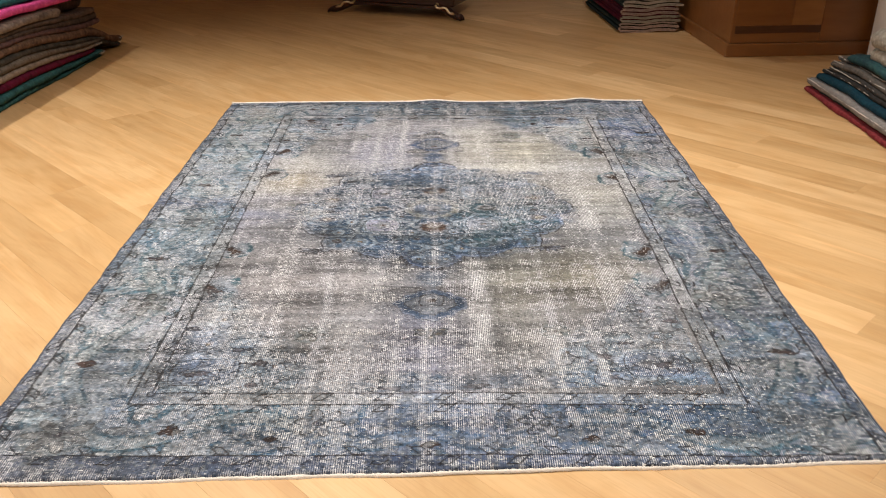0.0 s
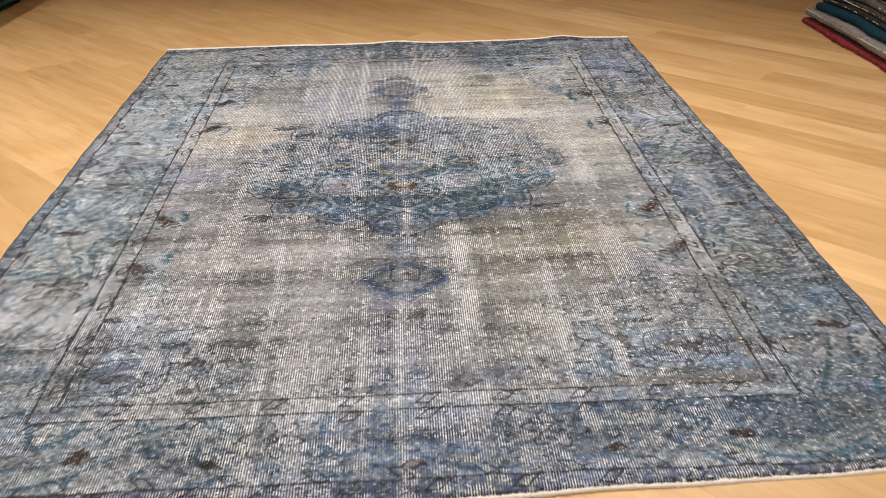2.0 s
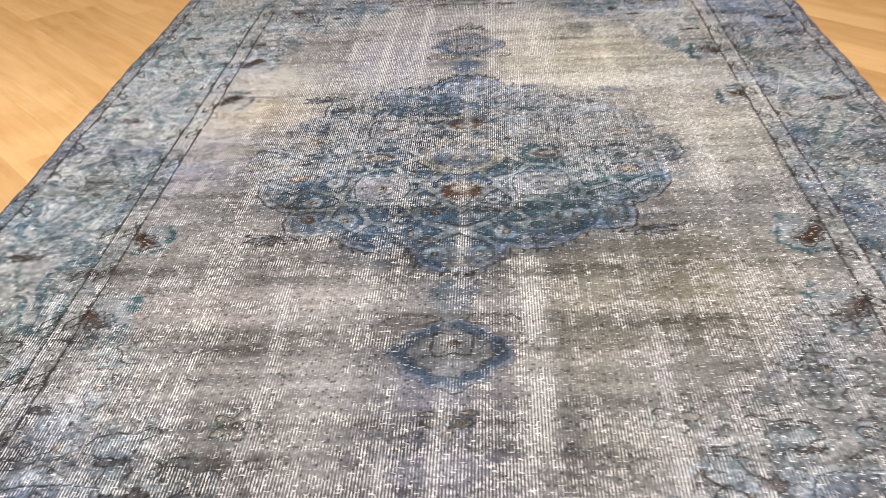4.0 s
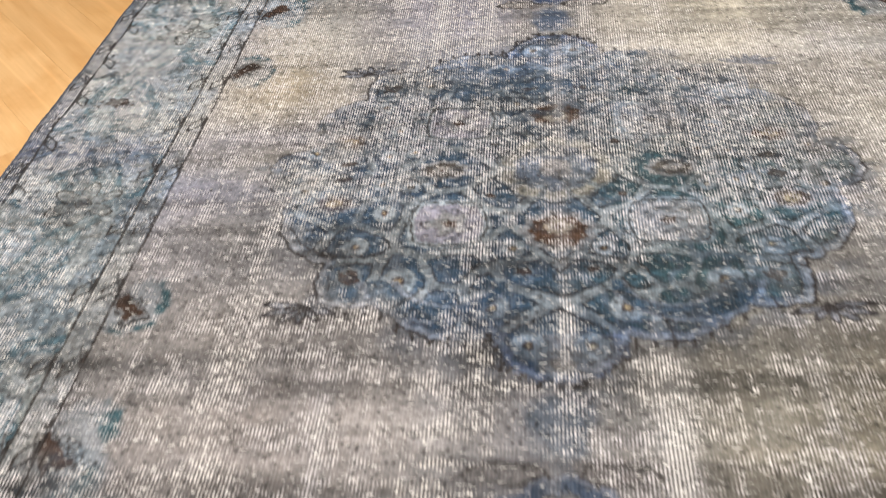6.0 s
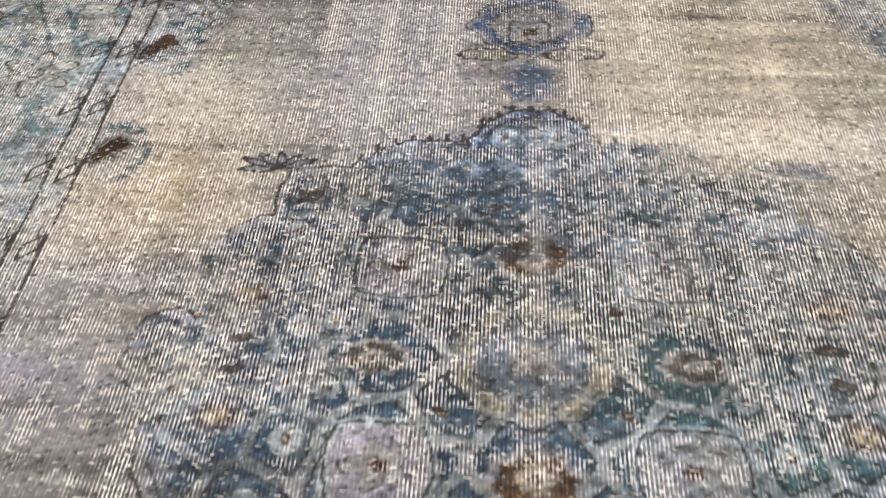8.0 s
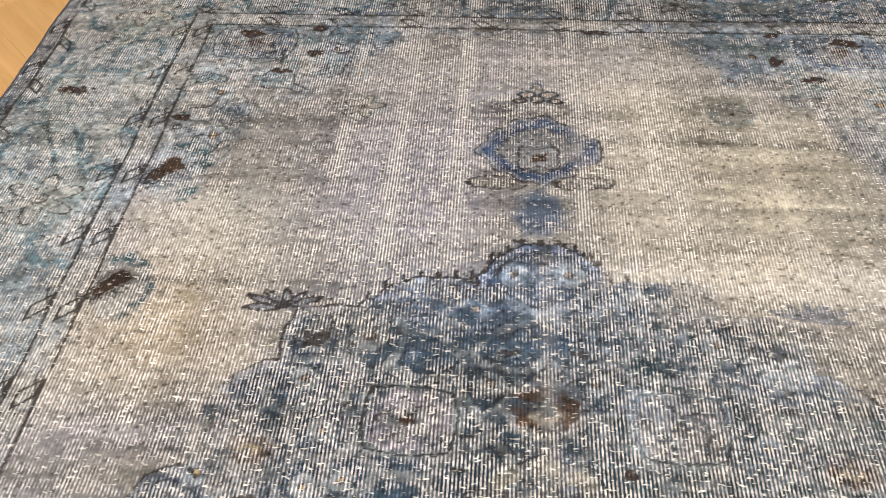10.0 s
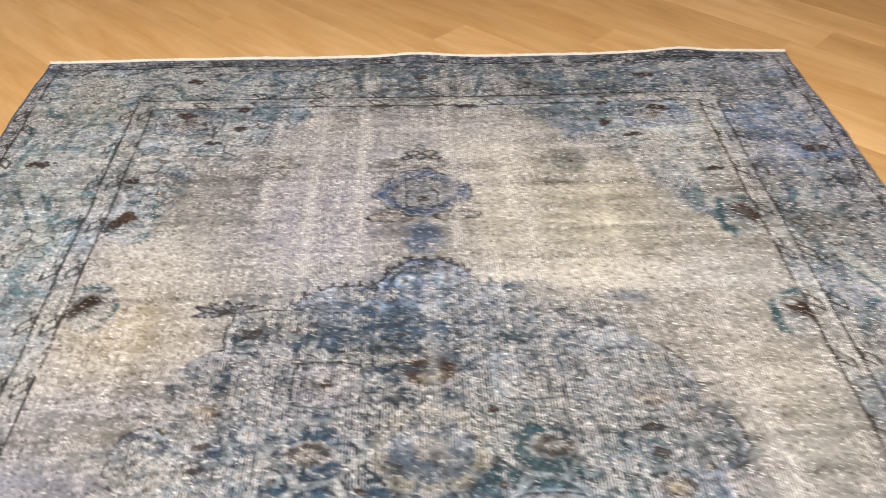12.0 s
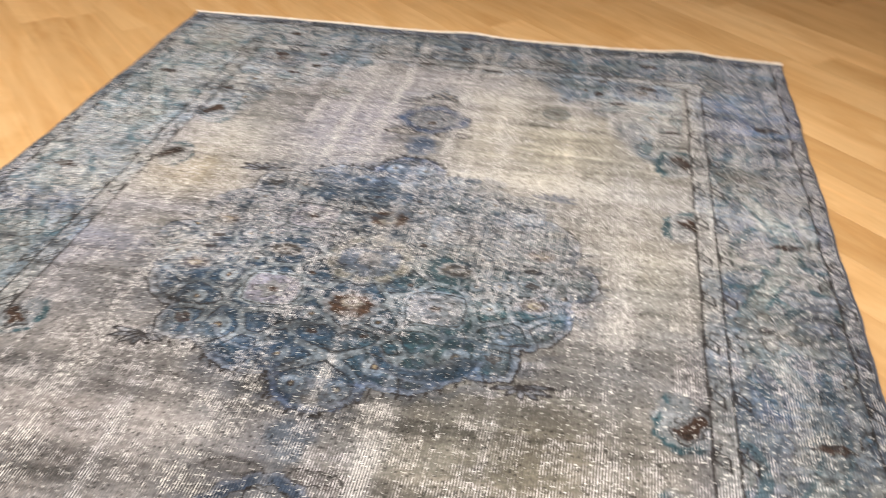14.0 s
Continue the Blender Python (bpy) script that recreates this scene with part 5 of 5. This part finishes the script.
# the apron hangs in a shallow arch between the feet
bm = bmesh.new()
arch = [(x, 0.052 + 0.022 * math.sin(math.pi * x / CHEST_W) ** 0.7) for x in np.linspace(0.02, CHEST_W - 0.02, 25)]
rows = [[bm.verts.new(p) for p in ((x, -0.018, z), (x, 0.012, z), (x, 0.012, 0.0895), (x, -0.018, 0.0895))] for x, z in arch]
for r0, r1 in zip(rows, rows[1:]):
    for q in range(4):
        bm.faces.new((r0[q], r0[(q + 1) % 4], r1[(q + 1) % 4], r1[q]))
bm.faces.new(rows[0]), bm.faces.new(rows[-1])
part("apron", bm, MAHOGANY, chest)
for fx, fy, ux in ((0.0, -0.01, -1), (CHEST_W, -0.01, 1), (0.14, CHEST_D - 0.06, -1), (CHEST_W - 0.30, CHEST_D - 0.06, 1)):
    uy = -0.25
    foot = part("foot", tube([(fx - ux * 0.10, fy + 0.03, 0.092), (fx - ux * 0.05, fy + 0.015, 0.070), (fx, fy, 0.040), (fx + ux * 0.05, fy + uy * 0.05, 0.026), (fx + ux * 0.085, fy + uy * 0.085, 0.018)], [0.034, 0.032, 0.026, 0.026, 0.014]), MAHOGANY, chest, smooth=True)
    # a gilt scroll creeps up the foot and curls over
    scroll = [(fx + ux * a, fy - 0.030 + uy * a * 0.5, z) for a, z in ((0.030, 0.044), (0.012, 0.052), (-0.004, 0.050), (-0.018, 0.062), (-0.034, 0.082), (-0.060, 0.088), (-0.088, 0.080), (-0.110, 0.082), (-0.124, 0.098), (-0.116, 0.114), (-0.100, 0.112), (-0.098, 0.100))]
    part("scroll_mount", tube(scroll, [0.006, 0.011, 0.008, 0.010, 0.008, 0.008, 0.008, 0.009, 0.008, 0.007, 0.006, 0.004], 8), GILT, foot, "gilt scroll mount", smooth=True)
    for k in (-1, 0, 1):
        cx, cy = fx + ux * 0.082 - uy * 0.02 * k, fy + uy * 0.085 + 0.024 * k
        part("claw", tube([(cx - ux * 0.045, cy + 0.012, 0.036), (cx - ux * 0.02, cy + 0.005, 0.034), (cx, cy, 0.018), (cx + ux * 0.008, cy - 0.002, 0.003)], [0.010, 0.013, 0.010, 0.004], 8), MAHOGANY, foot, smooth=True)


# ---- the oak floor, laid at 45 degrees ----
PLANK = 0.1432
floor = new("floor", mesh_from(box(X0, X1, Y0, Y1, -0.06, -0.013), "floor", JOINT))
tagged(floor, "diagonally laid light oiled oak plank floor", "floor", kind="structure")


def clip_convex(poly, a, b, c):
    """The part of a convex outline where a x + b y <= c."""
    out = []
    for p, q in zip(poly, poly[1:] + poly[:1]):
        dp, dq = a * p[0] + b * p[1] - c, a * q[0] + b * q[1] - c
        if dp <= 0:
            out.append(p)
        if dp * dq < 0:
            f = dp / (dp - dq)
            out.append((p[0] + f * (q[0] - p[0]), p[1] + f * (q[1] - p[1])))
    return out


def plank_bm(poly, bm=None):
    """A plank with a thin chamfer, from its outline."""
    bm = bm or bmesh.new()
    cx, cy = sum(p[0] for p in poly) / len(poly), sum(p[1] for p in poly) / len(poly)
    rings = []
    for z, inset in ((-0.014, 0.0001), (-0.0003, 0.0001), (0.0, 0.0004)):
        ring = []
        for x, y in poly:
            d = math.hypot(x - cx, y - cy) or 1
            ring.append(bm.verts.new((x - math.copysign(min(inset, d), x - cx), y - math.copysign(min(inset, d), y - cy), z)))
        rings.append(ring)
    n = len(poly)
    for lo, hi in zip(rings, rings[1:]):
        for k in range(n):
            bm.faces.new((lo[k], lo[(k + 1) % n], hi[(k + 1) % n], hi[k]))
    bm.faces.new(rings[-1])
    return bm


ROOT = math.sqrt(0.5)
rnd = random.Random(5)
whole = {}
far_bm = bmesh.new()
for row in range(-62, 62):
    v = row * PLANK + 0.118
    u = -8.5 + rnd.uniform(0, 1.5)
    while u < 8.5:
        length = rnd.choice((1.6, 2.0, 2.4))
        local = [(0, 0), (length, 0), (length, PLANK), (0, PLANK)]
        # along: (1, -1) / sqrt 2; across: (1, 1) / sqrt 2
        world_xy = [((u + a) * ROOT + (v + b) * ROOT, -(u + a) * ROOT + (v + b) * ROOT) for a, b in local]
        is_whole = all(X0 <= x <= X1 and Y0 <= y <= Y1 for x, y in world_xy)
        poly = list(world_xy)
        for a, b, c in ((1, 0, X1), (-1, 0, -X0), (0, 1, Y1), (0, -1, -Y0)):
            if len(poly) > 2:
                poly = clip_convex(poly, a, b, c)
        if len(poly) > 2:
            m = pose(world_xy[0][0], world_xy[0][1], 0, 0, 0, -45)
            inv = m.inverted()
            flat = [tuple((inv @ Vector((x, y, 0)))[:2]) for x, y in poly]
            cy = sum(p[1] for p in poly) / len(poly)
            if not -2.9 < cy < 4.0:
                plank_bm(poly, far_bm)
            else:
                if is_whole and length not in whole:
                    whole[length] = mesh_from(plank_bm(local), "plank", OAK)
                ob = new("plank", whole[length] if is_whole else mesh_from(plank_bm(flat), "plank", OAK))
                ob.parent, ob.matrix_local = floor, m
        u += length
far = part("far_planks", far_bm, OAK, floor)
tagged(far, kind="stuff")
